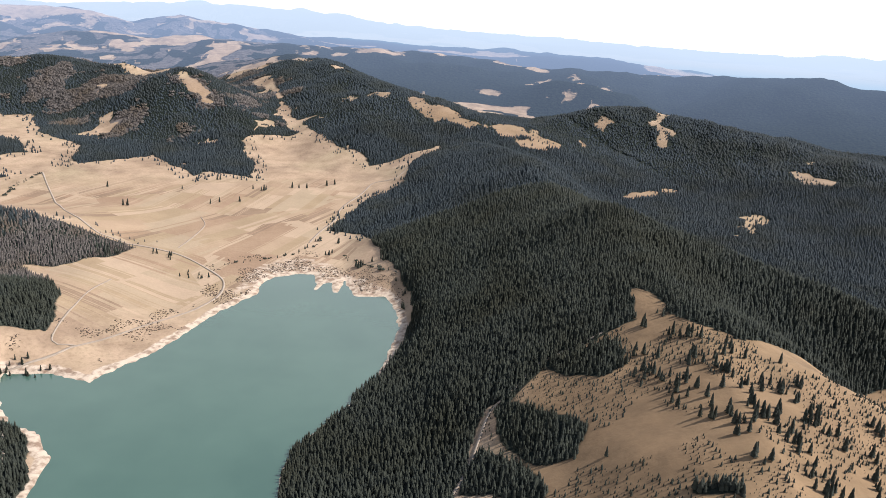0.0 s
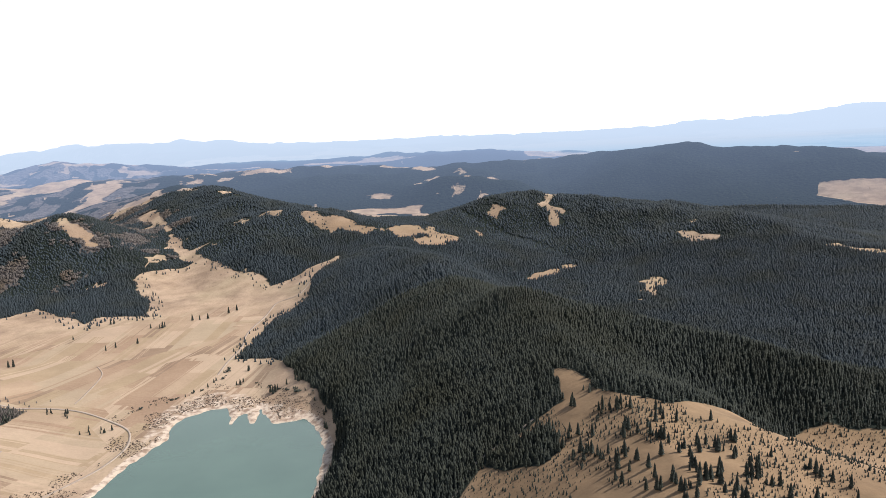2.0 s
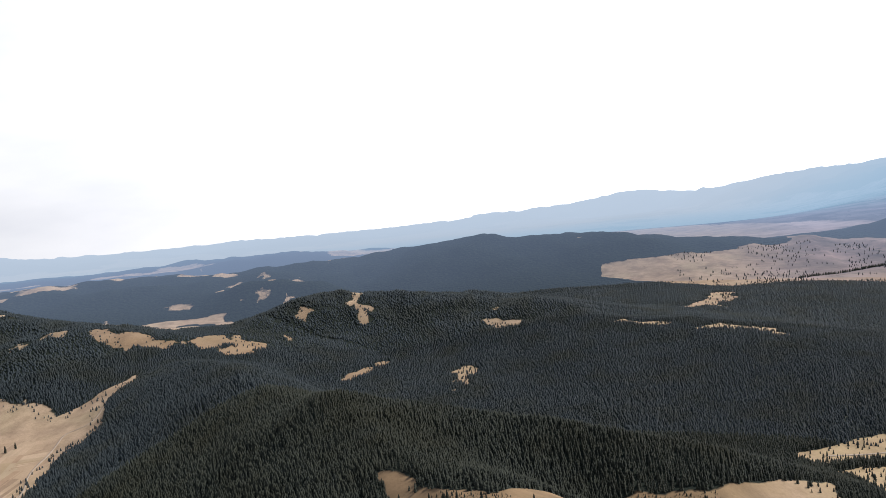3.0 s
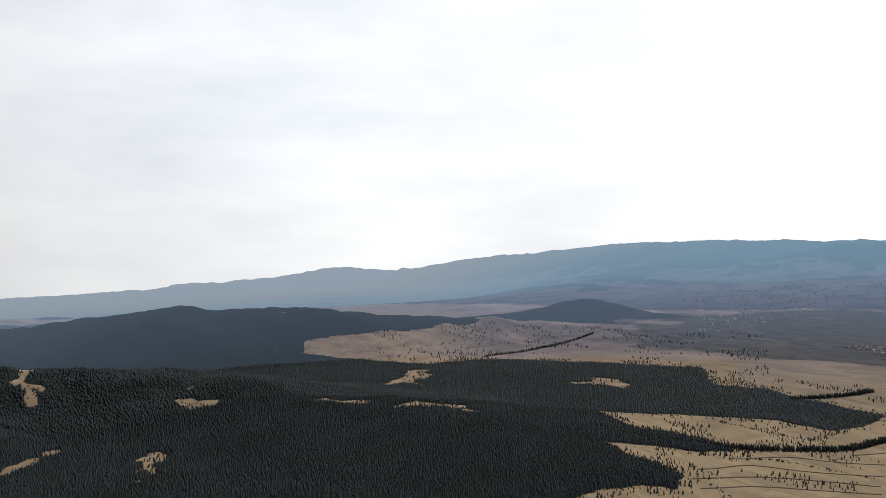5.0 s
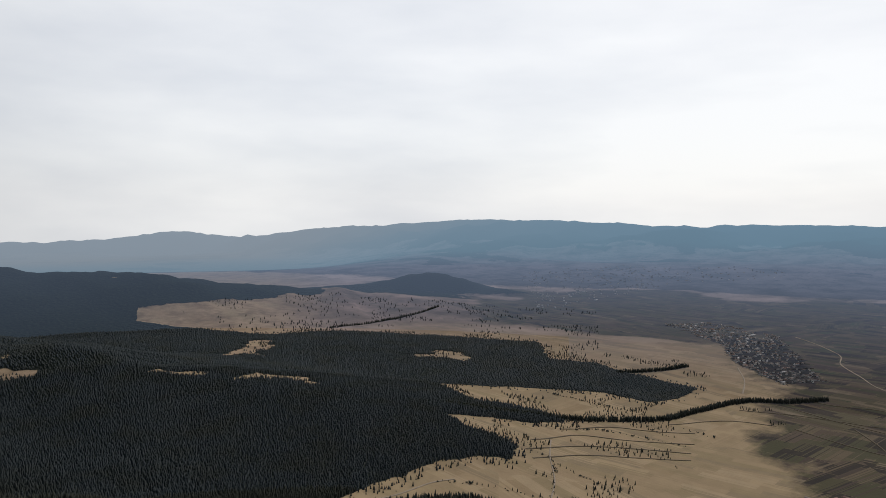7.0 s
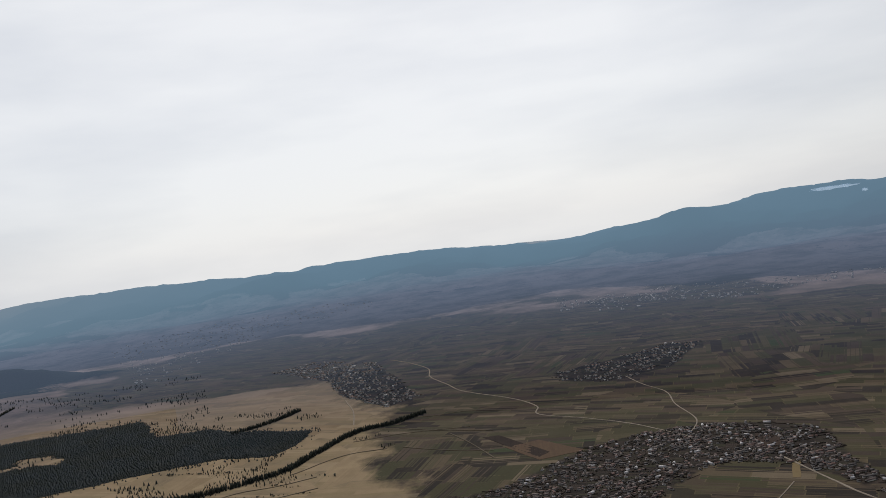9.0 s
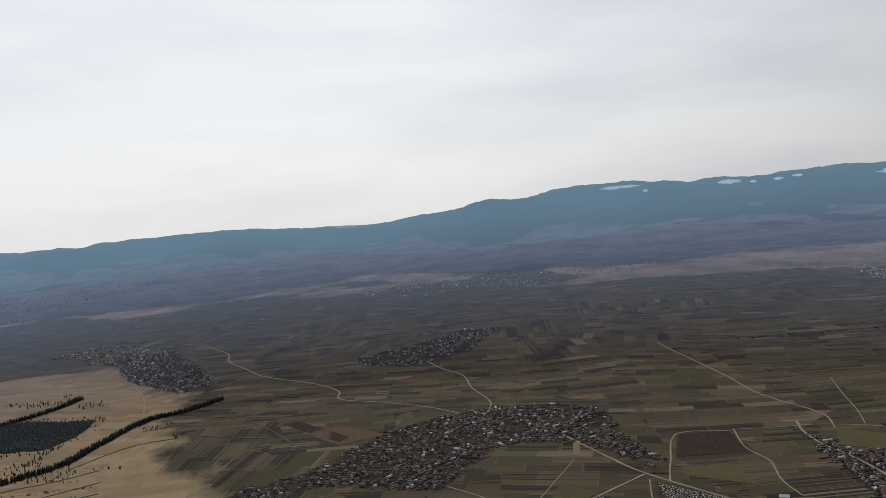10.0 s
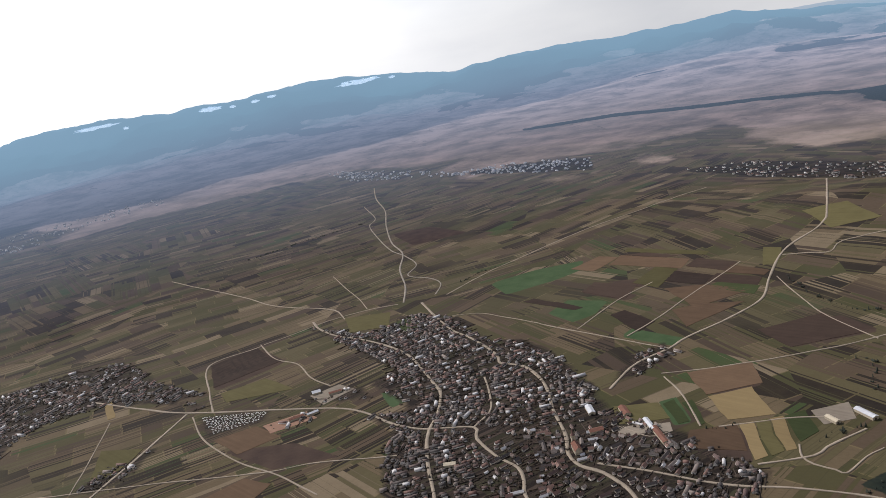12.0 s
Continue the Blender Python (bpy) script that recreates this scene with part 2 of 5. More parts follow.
CLEARINGS.append([(238, 2758), (298, 2965), (345, 2900), (408, 2892), (363, 2768)])
CLEARINGS.append([(443, 3030), (509, 3026), (513, 2973)])
CLEARINGS.append([(547, 3204), (632, 3256), (660, 3183), (578, 3130)])
CLEARINGS.append([(556, 2427), (667, 2549), (798, 2675), (757, 2559), (624, 2440)])
CLEARINGS.append([(808, 2178), (878, 2242), (1000, 2453), (996, 2302), (909, 2227), (814, 2106)])
CLEARINGS.append([(800, 3204), (1352, 4674), (892, 3187), (838, 3043), (824, 3145)])
CLEARINGS.append([(-185, 3053), (-177, 3165), (-130, 3160), (-26, 3095), (65, 2932), (83, 2879), (-43, 2968), (-119, 2966)])
CLEARINGS.append([(98, 2914), (140, 3000), (260, 2980), (290, 2900), (176, 2890)])
CLEARINGS.append([(-365, 3111), (-354, 3306), (-290, 3330), (-241, 3238), (-253, 3122), (-313, 3155)])
CLEARINGS.append([(628, 4836), (769, 5376), (880, 5493), (981, 5375), (1114, 5249), (883, 4796), (751, 4848)])
CLEARINGS.append([(-1241, 5666), (-1119, 5900), (-490, 5900), (300, 5850), (832, 5780), (626, 5700), (374, 5617), (-28, 5663), (-474, 5677), (-1000, 5678)])
CLEARINGS.append([(1313, 2841), (1336, 2789), (1305, 2744), (1278, 2756)])
CLEARINGS.append([(-1290, 3340), (-1205, 3345), (-1010, 3110), (-927, 2998), (-970, 3000), (-1125, 3170)])
CLEARINGS.append([(1016, 4619), (1117, 4741), (1276, 5062)])
CLEARINGS.append([(-1549, 3459), (-2200, 5345), (-1240, 3330), (-1175, 3290), (-1060, 3150), (-1146, 3170), (-1321, 3300)])
CLEARINGS.append([(2180, 2702), (2504, 2888), (2560, 2821), (2262, 2574)])
CLEARINGS.append([(1501, 2348), (1555, 2378), (1623, 2302), (1713, 2209), (1661, 2159), (1568, 2226)])
CLEARINGS.append([(1696, 2066), (1852, 2083), (1978, 1986), (1888, 1891), (1827, 1998)])
CLEARINGS.append([(2734, 2101), (2942, 2148), (2969, 1906), (2807, 1872)])
CLEARINGS.append([(1159, 3131), (1270, 3076), (1227, 3060)])
WOODS.append([(1697, -5337), (1408, -5522), (1220, -4713), (1359, -4730), (1520, -4922)])
WOODS.append([(4076, -4915), (3805, -5082), (3473, -5310), (2708, -5348), (2378, -5417), (1951, -5424), (1676, -5331), (1637, -5197), (1888, -5237), (2303, -5235), (2617, -5157), (3352, -5115), (3695, -4926), (3974, -4785)])
WOODS.append([(387, -1034), (376, -1073), (339, -1109), (315, -1028), (349, -1019)])

# Roads, tracks and stream beds: width in metres, then plan points
ROADS = []
ROADS.append(("road", 7, [(2164, -575), (1970, -620), (1816, -660), (1691, -719), (1552, -790), (1435, -849), (1350, -862), (1249, -853), (1174, -862), (1152, -872)]))
ROADS.append(("road", 8, [(1152, -872), (1120, -832), (1056, -771), (974, -704), (950, -680), (908, -624), (887, -540), (850, -440)]))
ROADS.append(("road", 8, [(1152, -872), (1184, -929), (1246, -1002), (1288, -1028), (1391, -1084), (1493, -1134), (1603, -1157), (1704, -1164), (1823, -1159), (1929, -1178), (2010, -1213)]))
ROADS.append(("road", 8, [(1759, -1447), (1626, -1372), (1495, -1304), (1416, -1283), (1302, -1238), (1246, -1204), (1218, -1181), (1156, -1186), (1081, -1150), (1022, -1102), (959, -1035), (885, -970), (838, -913), (797, -890), (751, -889), (693, -868), (667, -851), (634, -832), (563, -770), (480, -690)]))
ROADS.append(("road", 7, [(1152, -872), (1068, -915), (1033, -884), (955, -850), (893, -837), (856, -807), (830, -777), (764, -737), (714, -724), (641, -719), (560, -690)]))
ROADS.append(("track", 5, [(1068, -915), (1083, -984), (1147, -1054), (1205, -1106)]))
ROADS.append(("road", 7, [(906, -1158), (919, -1280), (891, -1380), (883, -1446), (844, -1575), (822, -1713), (859, -1862), (881, -2031), (836, -2178), (857, -2297), (1025, -2795)]))
ROADS.append(("track", 4, [(1281, -1415), (1116, -1400), (1023, -1391), (891, -1380)]))
ROADS.append(("track", 4, [(846, -1260), (745, -1332), (635, -1433), (561, -1512), (480, -1627)]))
ROADS.append(("track", 5, [(775, -909), (686, -927), (588, -941), (535, -954), (477, -979), (399, -1000), (310, -1012)]))
ROADS.append(("track", 5, [(544, -1019), (478, -1080), (470, -1112), (435, -1194)]))
ROADS.append(("track", 4, [(833, -1249), (764, -1192), (678, -1095)]))
ROADS.append(("track", 4, [(649, -1105), (558, -1175), (495, -1213)]))
ROADS.append(("track", 5, [(3205, -1336), (2912, -1317), (2582, -1303), (2313, -1275), (2099, -1307), (2010, -1307), (1916, -1265)]))
ROADS.append(("track", 4, [(2020, -1025), (1869, -974), (1763, -976), (1644, -934), (1549, -923)]))
ROADS.append(("track", 5, [(1729, -700), (1848, -758), (2041, -868), (2006, -1016)]))
ROADS.append(("road", 8, [(1790, -662), (1713, -528), (1654, -419), (1602, -327)]))
ROADS.append(("track", 4, [(1898, -190), (1746, -291), (1570, -429), (1411, -548), (1332, -607), (1270, -674), (1136, -765)]))
ROADS.append(("track", 4, [(1758, -661), (1613, -611), (1442, -595), (1307, -604), (1174, -600)]))
ROADS.append(("track", 3, [(1679, -337), (1814, -437), (1962, -541)]))
ROADS.append(("road", 6, [(4668, 903), (4467, 758), (4193, 615), (3939, 574), (3697, 468), (3491, 376), (3257, 175), (3130, 95), (3027, 53), (2910, 51), (2778, -109), (2641, -249), (2488, -355), (2427, -388)]))
ROADS.append(("track", 5, [(3408, -339), (3210, -381), (3035, -441), (2841, -435), (2614, -457), (2453, -402)]))
ROADS.append(("road", 6, [(3591, 944), (3331, 851), (3077, 795)]))
ROADS.append(("track", 5, [(-1179, 2190), (-1076, 2026), (-899, 1760), (-780, 1633), (-718, 1617), (-631, 1600), (-557, 1573), (-483, 1518), (-439, 1462), (-425, 1384), (-446, 1307), (-487, 1242), (-536, 1156), (-569, 1113), (-597, 1066), (-668, 1010)]))
ROADS.append(("track", 5, [(44, 2733), (-48, 2574), (-114, 2466), (-157, 2345), (-222, 2327), (-246, 2249), (-286, 2074), (-288, 1938), (-307, 1838), (-318, 1747)]))
ROADS.append(("track", 3, [(-569, 1113), (-606, 1107), (-629, 1201), (-642, 1300), (-638, 1397)]))
ROADS.append(("track", 4, [(28, 704), (45, 752), (58, 802), (71, 840), (88, 852), (108, 871), (123, 896), (147, 908), (189, 917), (220, 926)]))
ROADS.append(("track", 3, [(-616, 1878), (-585, 1804), (-581, 1684), (-585, 1618)]))
ROADS.append(("track", 4, [(-480, 703), (-499, 766), (-527, 827), (-558, 873), (-589, 896)]))
ROADS.append(("track", 4, [(2002, 1065), (1857, 994), (1716, 909), (1604, 862)]))
ROADS.append(("track", 5, [(1217, 1146), (1324, 1109), (1455, 1096), (1516, 1074)]))
ROADS.append(("stream_bed", 7, [(3709, -2951), (3396, -2694), (3055, -2456), (2766, -2204), (2487, -1984), (2290, -1863), (2125, -1695), (1949, -1556), (1824, -1431)]))
ROADS.append(("stream_bed", 5, [(3303, -2525), (2984, -2325), (2872, -2192), (2593, -2009), (2381, -1887), (2245, -1836), (2104, -1759), (2034, -1650), (1922, -1647), (1835, -1611), (1772, -1521)]))
ROADS.append(("track", 5, [(1731, -1529), (1742, -1762), (1704, -1998), (1649, -2223), (1548, -2472), (1474, -2783)]))
ROADS.append(("track", 4, [(1161, -1415), (1167, -1523), (1169, -1637), (1148, -1768)]))
ROADS.append(("track", 4, [(1017, -1412), (1003, -1549), (998, -1753), (975, -1948)]))
ROADS.append(("track", 4, [(2008, -1030), (1984, -1125), (1964, -1234), (1903, -1345), (1832, -1414)]))
ROADS.append(("track", 3, [(2365, -1571), (2200, -1493), (2029, -1416), (1913, -1354)]))
ROADS.append(("track", 4, [(875, -1992), (812, -2003), (756, -2009), (746, -2068), (651, -2112)]))
ROADS.append(("track", 4, [(510, -1103), (494, -1070), (471, -1056), (438, -1054), (421, -1052), (410, -1108), (395, -1143)]))
ROADS.append(("track", 3, [(843, -1867), (759, -1772), (672, -1672), (593, -1609), (518, -1558)]))
ROADS.append(("track", 3, [(1283, -1417), (1415, -1426), (1501, -1428), (1574, -1388)]))
ROADS.append(("track", 3, [(805, -1037), (740, -1025), (714, -1059)]))
# Built-up ground
VILLAGES = {}
VILLAGES["one"] = [(1982, -1175), (1739, -1193), (1705, -1370), (1590, -1381), (1337, -1279), (1261, -1320), (1094, -1253), (941, -1159), (871, -1082), (706, -1062), (524, -1008), (512, -947), (575, -860), (540, -740), (600, -620), (760, -480), (940, -470), (990, -560), (1005, -640), (1065, -665), (1180, -765), (1215, -838), (1334, -848), (1235, -922), (1449, -964), (1454, -1059), (1760, -1129)]
VILLAGES["one_b"] = [(912, -1168), (946, -1302), (919, -1404), (859, -1373), (885, -1247)]
VILLAGES["two"] = [(1982, 429), (2079, 307), (2157, 146), (2369, -22), (2491, -202), (2547, -405), (2497, -628), (2390, -768), (2093, -735), (1835, -749), (2108, -563), (2160, -443), (2124, -364), (2068, -316), (1883, -163), (1954, -31), (2025, 155), (1930, 292)]
VILLAGES["two_b"] = [(2166, -585), (1851, -690), (1745, -702), (1823, -709), (2084, -659)]
VILLAGES["three"] = [(4729, 1670), (4961, 1443), (4633, 982), (3500, 578), (3334, 704), (3711, 984), (4191, 1183)]
VILLAGES["four"] = [(3647, -32), (3810, -314), (4071, -641), (4030, -812), (3494, -555), (3342, -257), (3446, -71)]
VILLAGES["five"] = [(6402, -308), (6810, -679), (5731, -1602), (5424, -1550), (6186, -603)]
VILLAGES["seven"] = [(5061, -3553), (3409, -3340), (3113, -3520), (2551, -3580), (2305, -3256), (3093, -3240), (4156, -3151)]
VILLAGES["eight"] = [(1792, -3183), (1523, -3337), (861, -3183), (724, -2626), (1232, -2933)]
VILLAGES["town"] = [(7744, 4404), (8976, 3770), (9101, 2723), (9156, 1775), (8456, 1727), (7483, 2528), (5638, 2560), (4821, 2581)]
VILLAGES["farm"] = [(1702, -519), (1704, -547), (1638, -452), (1632, -362), (1692, -329)]
VILLAGES["ten"] = [(7245, -1044), (6397, -1908), (6307, -2788), (5848, -2650), (5775, -1712), (6316, -918)]
VILLAGES["eleven"] = [(7030, -206), (6332, -852), (5515, -747), (6040, -203)]
VILLAGES["works"] = [(1534, -928), (1464, -959), (1382, -923), (1526, -837)]
VILLAGES["grave"] = [(1741, -668), (1586, -771), (1558, -723), (1617, -635)]
VILLAGES["yard"] = [(1526, -711), (1483, -829), (1431, -793), (1486, -709)]
VILLAGES["nine"] = [(1996, 421), (2096, 275), (1900, 244), (1847, 275), (1933, 406)]
# Belts of trees: width, then plan points; single rows; clumps on the pastures (x, y, how many)
BELTS = []
BELTS.append((28, [(2023, 1446), (2089, 1320), (2206, 1223), (2275, 1137), (2403, 996), (2527, 904), (2717, 846), (2940, 761), (3021, 627), (3149, 518)]))
BELTS.append((45, [(1490, 881), (1554, 780), (1630, 675), (1696, 577), (1734, 481)]))
BELTS.append((40, [(1146, 1082), (1292, 1067), (1424, 995), (1455, 926)]))
BELTS.append((24, [(3120, 1316), (3286, 1201), (3473, 1134)]))
BELTS.append((7, [(3101, 2973), (3410, 2959), (3897, 3012), (4321, 3103)]))
# Grassy banks between the old terraces of the pastures
BANKS = []
BANKS.append([(2130, 1101), (2281, 1017), (2344, 897), (2416, 776)])
BANKS.append([(1934, 1093), (2131, 1034), (2201, 906), (2302, 743)])
BANKS.append([(1847, 1063), (2012, 996), (2118, 889), (2206, 723)])
BANKS.append([(1802, 1016), (1964, 944), (2057, 823), (2140, 703)])
BANKS.append([(2810, 741), (2842, 588), (2849, 436), (2846, 308)])
BANKS.append([(3111, 621), (3078, 470), (3093, 333), (3031, 161)])
BANKS.append([(2465, 875), (2639, 735), (2672, 590)])
BANKS.append([(2931, 583), (2835, 421), (2754, 219)])
BANKS.append([(2667, 532), (2565, 374), (2505, 210)])
BANKS.append([(2773, 376), (2605, 288), (2418, 207)])
ROWS = []
ROWS.append([(2181, 1072), (2241, 1004), (2260, 863), (2257, 754)])
ROWS.append([(1841, 970), (1694, 902), (1587, 852)])
ROWS.append([(1820, 954), (1789, 818)])
ROWS.append([(1474, 1094), (1546, 998), (1591, 872), (1649, 798)])
ROWS.append([(2441, 816), (2410, 713)])
ROWS.append([(1960, 1126), (1864, 1054), (1847, 976)])
ROWS.append([(2366, 909), (2325, 806)])
ROWS.append([(813, -1867), (717, -1773), (607, -1702), (561, -1712)])
ROWS.append([(506, -1636), (476, -1549), (462, -1477)])
ROWS.append([(-227, 1664), (-168, 1589), (-90, 1487)])
ROWS.append([(-464, 1558), (-413, 1597), (-347, 1638), (-310, 1707), (-299, 1794)])
ROWS.append([(-1151, 1946), (-1178, 2062), (-1181, 2174)])
ROWS.append([(2565, 1367), (2541, 1164), (2558, 1028)])
ROWS.append([(1861, 453), (1868, 278), (1738, 154), (1742, 1), (1840, -140)])
ROWS.append([(386, -1017), (361, -1058), (336, -1101)])
ROWS.append([(3072, -1642), (3051, -1883), (3001, -2071), (2961, -2271)])
ROWS.append([(1767, -1634), (1770, -1735), (1738, -1847)])
ROWS.append([(529, -1452), (499, -1452), (460, -1332)])
ROWS.append([(668, -1086), (625, -1126)])
ROWS.append([(480, -1131), (466, -1168), (433, -1203)])
MEADOW_CLUMPS = [(281, 857, 6), (301, 843, 3), (338, 806, 5), (292, 788, 6), (310, 761, 5), (257, 837, 2), (241, 800, 8), (253, 760, 5), (271, 747, 6), (315, 755, 4), (385, 790, 1), (354, 742, 2), (382, 754, 2), (396, 756, 1), (329, 727, 3), (358, 724, 4), (327, 685, 7), (297, 655, 6), (329, 664, 6), (382, 706, 5), (369, 665, 6), (412, 717, 1), (332, 631, 5), (339, 610, 4)]
MEADOW_CLUMPS += [(294, 597, 3), (287, 641, 2), (281, 689, 4), (445, 700, 1), (391, 645, 2), (415, 644, 2), (450, 679, 2), (466, 672, 2), (347, 582, 3), (336, 563, 4), (360, 566, 4), (406, 610, 2), (407, 580, 4), (461, 648, 1), (425, 581, 4), (255, 909, 3), (235, 856, 4), (215, 912, 3), (173, 672, 1), (253, 721, 2), (218, 848, 3)]
VALLEY_CLUMPS = [(-951, 2101, 1), (-831, 1926, 2), (-753, 2136, 1), (-688, 2263, 2), (-635, 2014, 1), (-616, 2033, 1), (-566, 2052, 1), (-565, 2191, 1), (-536, 2193, 3), (-460, 2238, 1), (-440, 2239, 1), (-418, 2246, 1), (-366, 2292, 1), (-345, 2312, 1), (-264, 1676, 4), (-253, 1753, 2), (-68, 1378, 2), (-78, 1417, 2), (-183, 1568, 2), (-162, 1585, 3), (-144, 1585, 2), (-512, 1476, 5), (-488, 1477, 4), (-590, 1559, 5), (-623, 1578, 4), (-602, 1035, 5), (-621, 1034, 6), (-640, 1032, 5)]
# Fields that stand out: young corn, and dark ploughland
GREEN_FIELDS = [[(1655, -1651), (1576, -1807), (1474, -1910), (1427, -1823), (1454, -1715), (1527, -1578)], [(1301, -1479), (1309, -1581), (1194, -1613), (1174, -1515), (1201, -1452)], [(1031, -1405), (1032, -1458), (889, -1444), (892, -1395)], [(1387, -944), (1352, -1009), (1288, -965), (1305, -904)], [(790, -1148), (769, -1178), (694, -1100), (721, -1078)]]
PLOUGHED = [[(1878, -782), (1990, -1006), (1817, -976), (1815, -919), (1846, -777)], [(788, -1276), (694, -1360), (641, -1280), (710, -1208)], [(1317, -1647), (1300, -1707), (1129, -1666), (1146, -1622)], [(747, -1532), (623, -1663), (522, -1600), (649, -1469)], [(1280, -1751), (1200, -1788), (1148, -1728), (1224, -1705)], [(2603, -2090), (2492, -2221), (2212, -2165), (2332, -1964)], [(692, -1068), (610, -1118), (549, -1018), (646, -1011)], [(1522, -602), (1387, -703), (1245, -712), (1338, -612)]]
# Single fields of the plain: what grows or lies on them, then their corners
FIELDS = []
FIELDS.append(("brown", [(800, -1282), (703, -1374), (646, -1290), (719, -1206)]))
FIELDS.append(("ploughed", [(757, -1533), (663, -1663), (556, -1578), (656, -1467)]))
FIELDS.append(("straw", [(623, -1127), (604, -1145), (540, -1050), (551, -1029)]))
FIELDS.append(("olive", [(602, -1146), (587, -1162), (524, -1073), (535, -1052)]))
FIELDS.append(("straw", [(584, -1163), (567, -1179), (509, -1088), (521, -1074)]))
FIELDS.append(("dark_green", [(565, -1180), (541, -1216), (497, -1157), (512, -1110)]))
FIELDS.append(("dark_green", [(747, -1161), (735, -1178), (675, -1109), (681, -1096)]))
FIELDS.append(("dark_green", [(779, -1142), (767, -1169), (704, -1102), (717, -1085)]))
FIELDS.append(("brown", [(689, -1074), (626, -1125), (574, -1050), (666, -1018)]))
FIELDS.append(("olive", [(861, -1097), (791, -1144), (741, -1098), (814, -1041)]))
FIELDS.append(("straw", [(713, -1200), (658, -1266), (580, -1182), (644, -1134)]))
FIELDS.append(("brown", [(1367, -1966), (1130, -1960), (1124, -1887), (1362, -1883)]))
FIELDS.append(("ploughed", [(1112, -1970), (982, -1945), (988, -1885), (1120, -1904)]))
FIELDS.append(("ploughed", [(1132, -1868), (1003, -1848), (1003, -1778), (1120, -1784)]))
FIELDS.append(("ploughed", [(1002, -1863), (875, -1854), (869, -1803), (1005, -1805)]))
FIELDS.append(("brown", [(990, -1927), (873, -1896), (876, -1867), (986, -1871)]))
FIELDS.append(("ploughed", [(1318, -1733), (1181, -1747), (1156, -1631), (1301, -1649)]))
FIELDS.append(("ploughed", [(1435, -1541), (1418, -1572), (1231, -1548), (1246, -1522)]))
FIELDS.append(("ploughed", [(2020, -859), (1996, -996), (1833, -975), (1875, -784)]))
FIELDS.append(("brown", [(1586, -622), (1547, -705), (1446, -708), (1473, -611)]))
FIELDS.append(("olive", [(1381, -2026), (1101, -2022), (1097, -1994), (1374, -1995)]))
FIELDS.append(("olive", [(902, -1924), (949, -2049), (894, -2042), (866, -1940)]))
FIELDS.append(("brown", [(1466, -1825), (1441, -1950), (1367, -1948), (1379, -1821)]))
FIELDS.append(("olive", [(1200, -1750), (1111, -1732), (1131, -1883), (1205, -1886)]))
FIELDS.append(("brown", [(1092, -1728), (1003, -1778), (872, -1775), (948, -1620)]))
FIELDS.append(("brown", [(996, -1593), (947, -1647), (852, -1694), (912, -1502)]))
FIELDS.append(("dark_green", [(976, -1806), (863, -1806), (852, -1745), (986, -1760)]))
FIELDS.append(("olive", [(921, -2275), (806, -2315), (686, -2202), (801, -2151)]))
FIELDS.append(("ploughed", [(1180, -1980), (1294, -1995), (1359, -1970), (1209, -1964)]))
FIELDS.append(("ploughed", [(2384, -574), (2322, -633), (2200, -608), (2221, -531)]))
FIELDS.append(("straw", [(2097, -582), (2104, -605), (1985, -565), (1991, -546)]))
FIELDS.append(("olive", [(1817, -770), (1775, -881), (1636, -873), (1751, -748)]))
FIELDS.append(("brown", [(1367, -561), (1293, -578), (1273, -503), (1385, -448)]))
FIELDS.append(("olive", [(1821, -462), (1724, -521), (1667, -424), (1708, -392)]))
FIELDS.append(("dark_green", [(1720, -1298), (1697, -1346), (1608, -1295), (1630, -1249)]))
FIELDS.append(("olive", [(1923, -1270), (1808, -1356), (1711, -1268), (1800, -1191)]))
FIELDS.append(("ploughed", [(1006, -1445), (1131, -1520), (1114, -1560), (999, -1513)]))
FIELDS.append(("ploughed", [(2671, 254), (2675, 197), (2423, 33), (2380, 69)]))
FIELDS.append(("brown", [(2522, 175), (2352, 70), (2406, -72), (2570, 65)]))
FIELDS.append(("ploughed", [(2032, -866), (2019, -1012), (1881, -966), (1897, -824)]))
FIELDS.append(("sand", [(1554, -863), (1533, -937), (1471, -936), (1480, -847)]))
FIELDS.append(("clay", [(1532, -713), (1490, -810), (1440, -797), (1481, -704)]))
FIELDS.append(("sand", [(532, -1219), (488, -1270), (459, -1220), (497, -1182)]))
FIELDS.append(("sand", [(814, -1031), (733, -1084), (714, -1059), (785, -1003)]))
DRAINED = [(-405, 1373), (-411, 1517), (-375, 1592), (-324, 1644), (-251, 1620), (-199, 1557), (-147, 1503), (-90, 1435), (-62, 1341), (-53, 1269), (-71, 1323), (-98, 1398), (-165, 1423), (-236, 1424), (-356, 1415)]


def edge_distance(x, y, outline):
    """Signed distance to an outline on the plan, positive inside; far outside it is only very negative."""
    made = np.full(x.shape, -1e9)
    (left, low), (right, high) = np.min(outline, axis=0) - 260, np.max(outline, axis=0) + 260
    close = (x > left) & (x < right) & (y > low) & (y < high)
    if not close.any():
        return made
    x, y = x[close], y[close]
    inside, best = np.zeros(x.shape, bool), np.full(x.shape, 1e9)
    n = len(outline)
    for i in range(n):
        (ax, ay), (bx, by) = outline[i], outline[(i + 1) % n]
        dx, dy = bx - ax, by - ay
        t = np.clip(((x - ax) * dx + (y - ay) * dy) / (dx * dx + dy * dy + 1e-9), 0, 1)
        best = np.minimum(best, np.hypot(x - ax - t * dx, y - ay - t * dy))
        if ay != by:
            inside ^= ((ay > y) != (by > y)) & (x < ax + (y - ay) * dx / dy)
    made[close] = np.where(inside, best, -best)
    return made


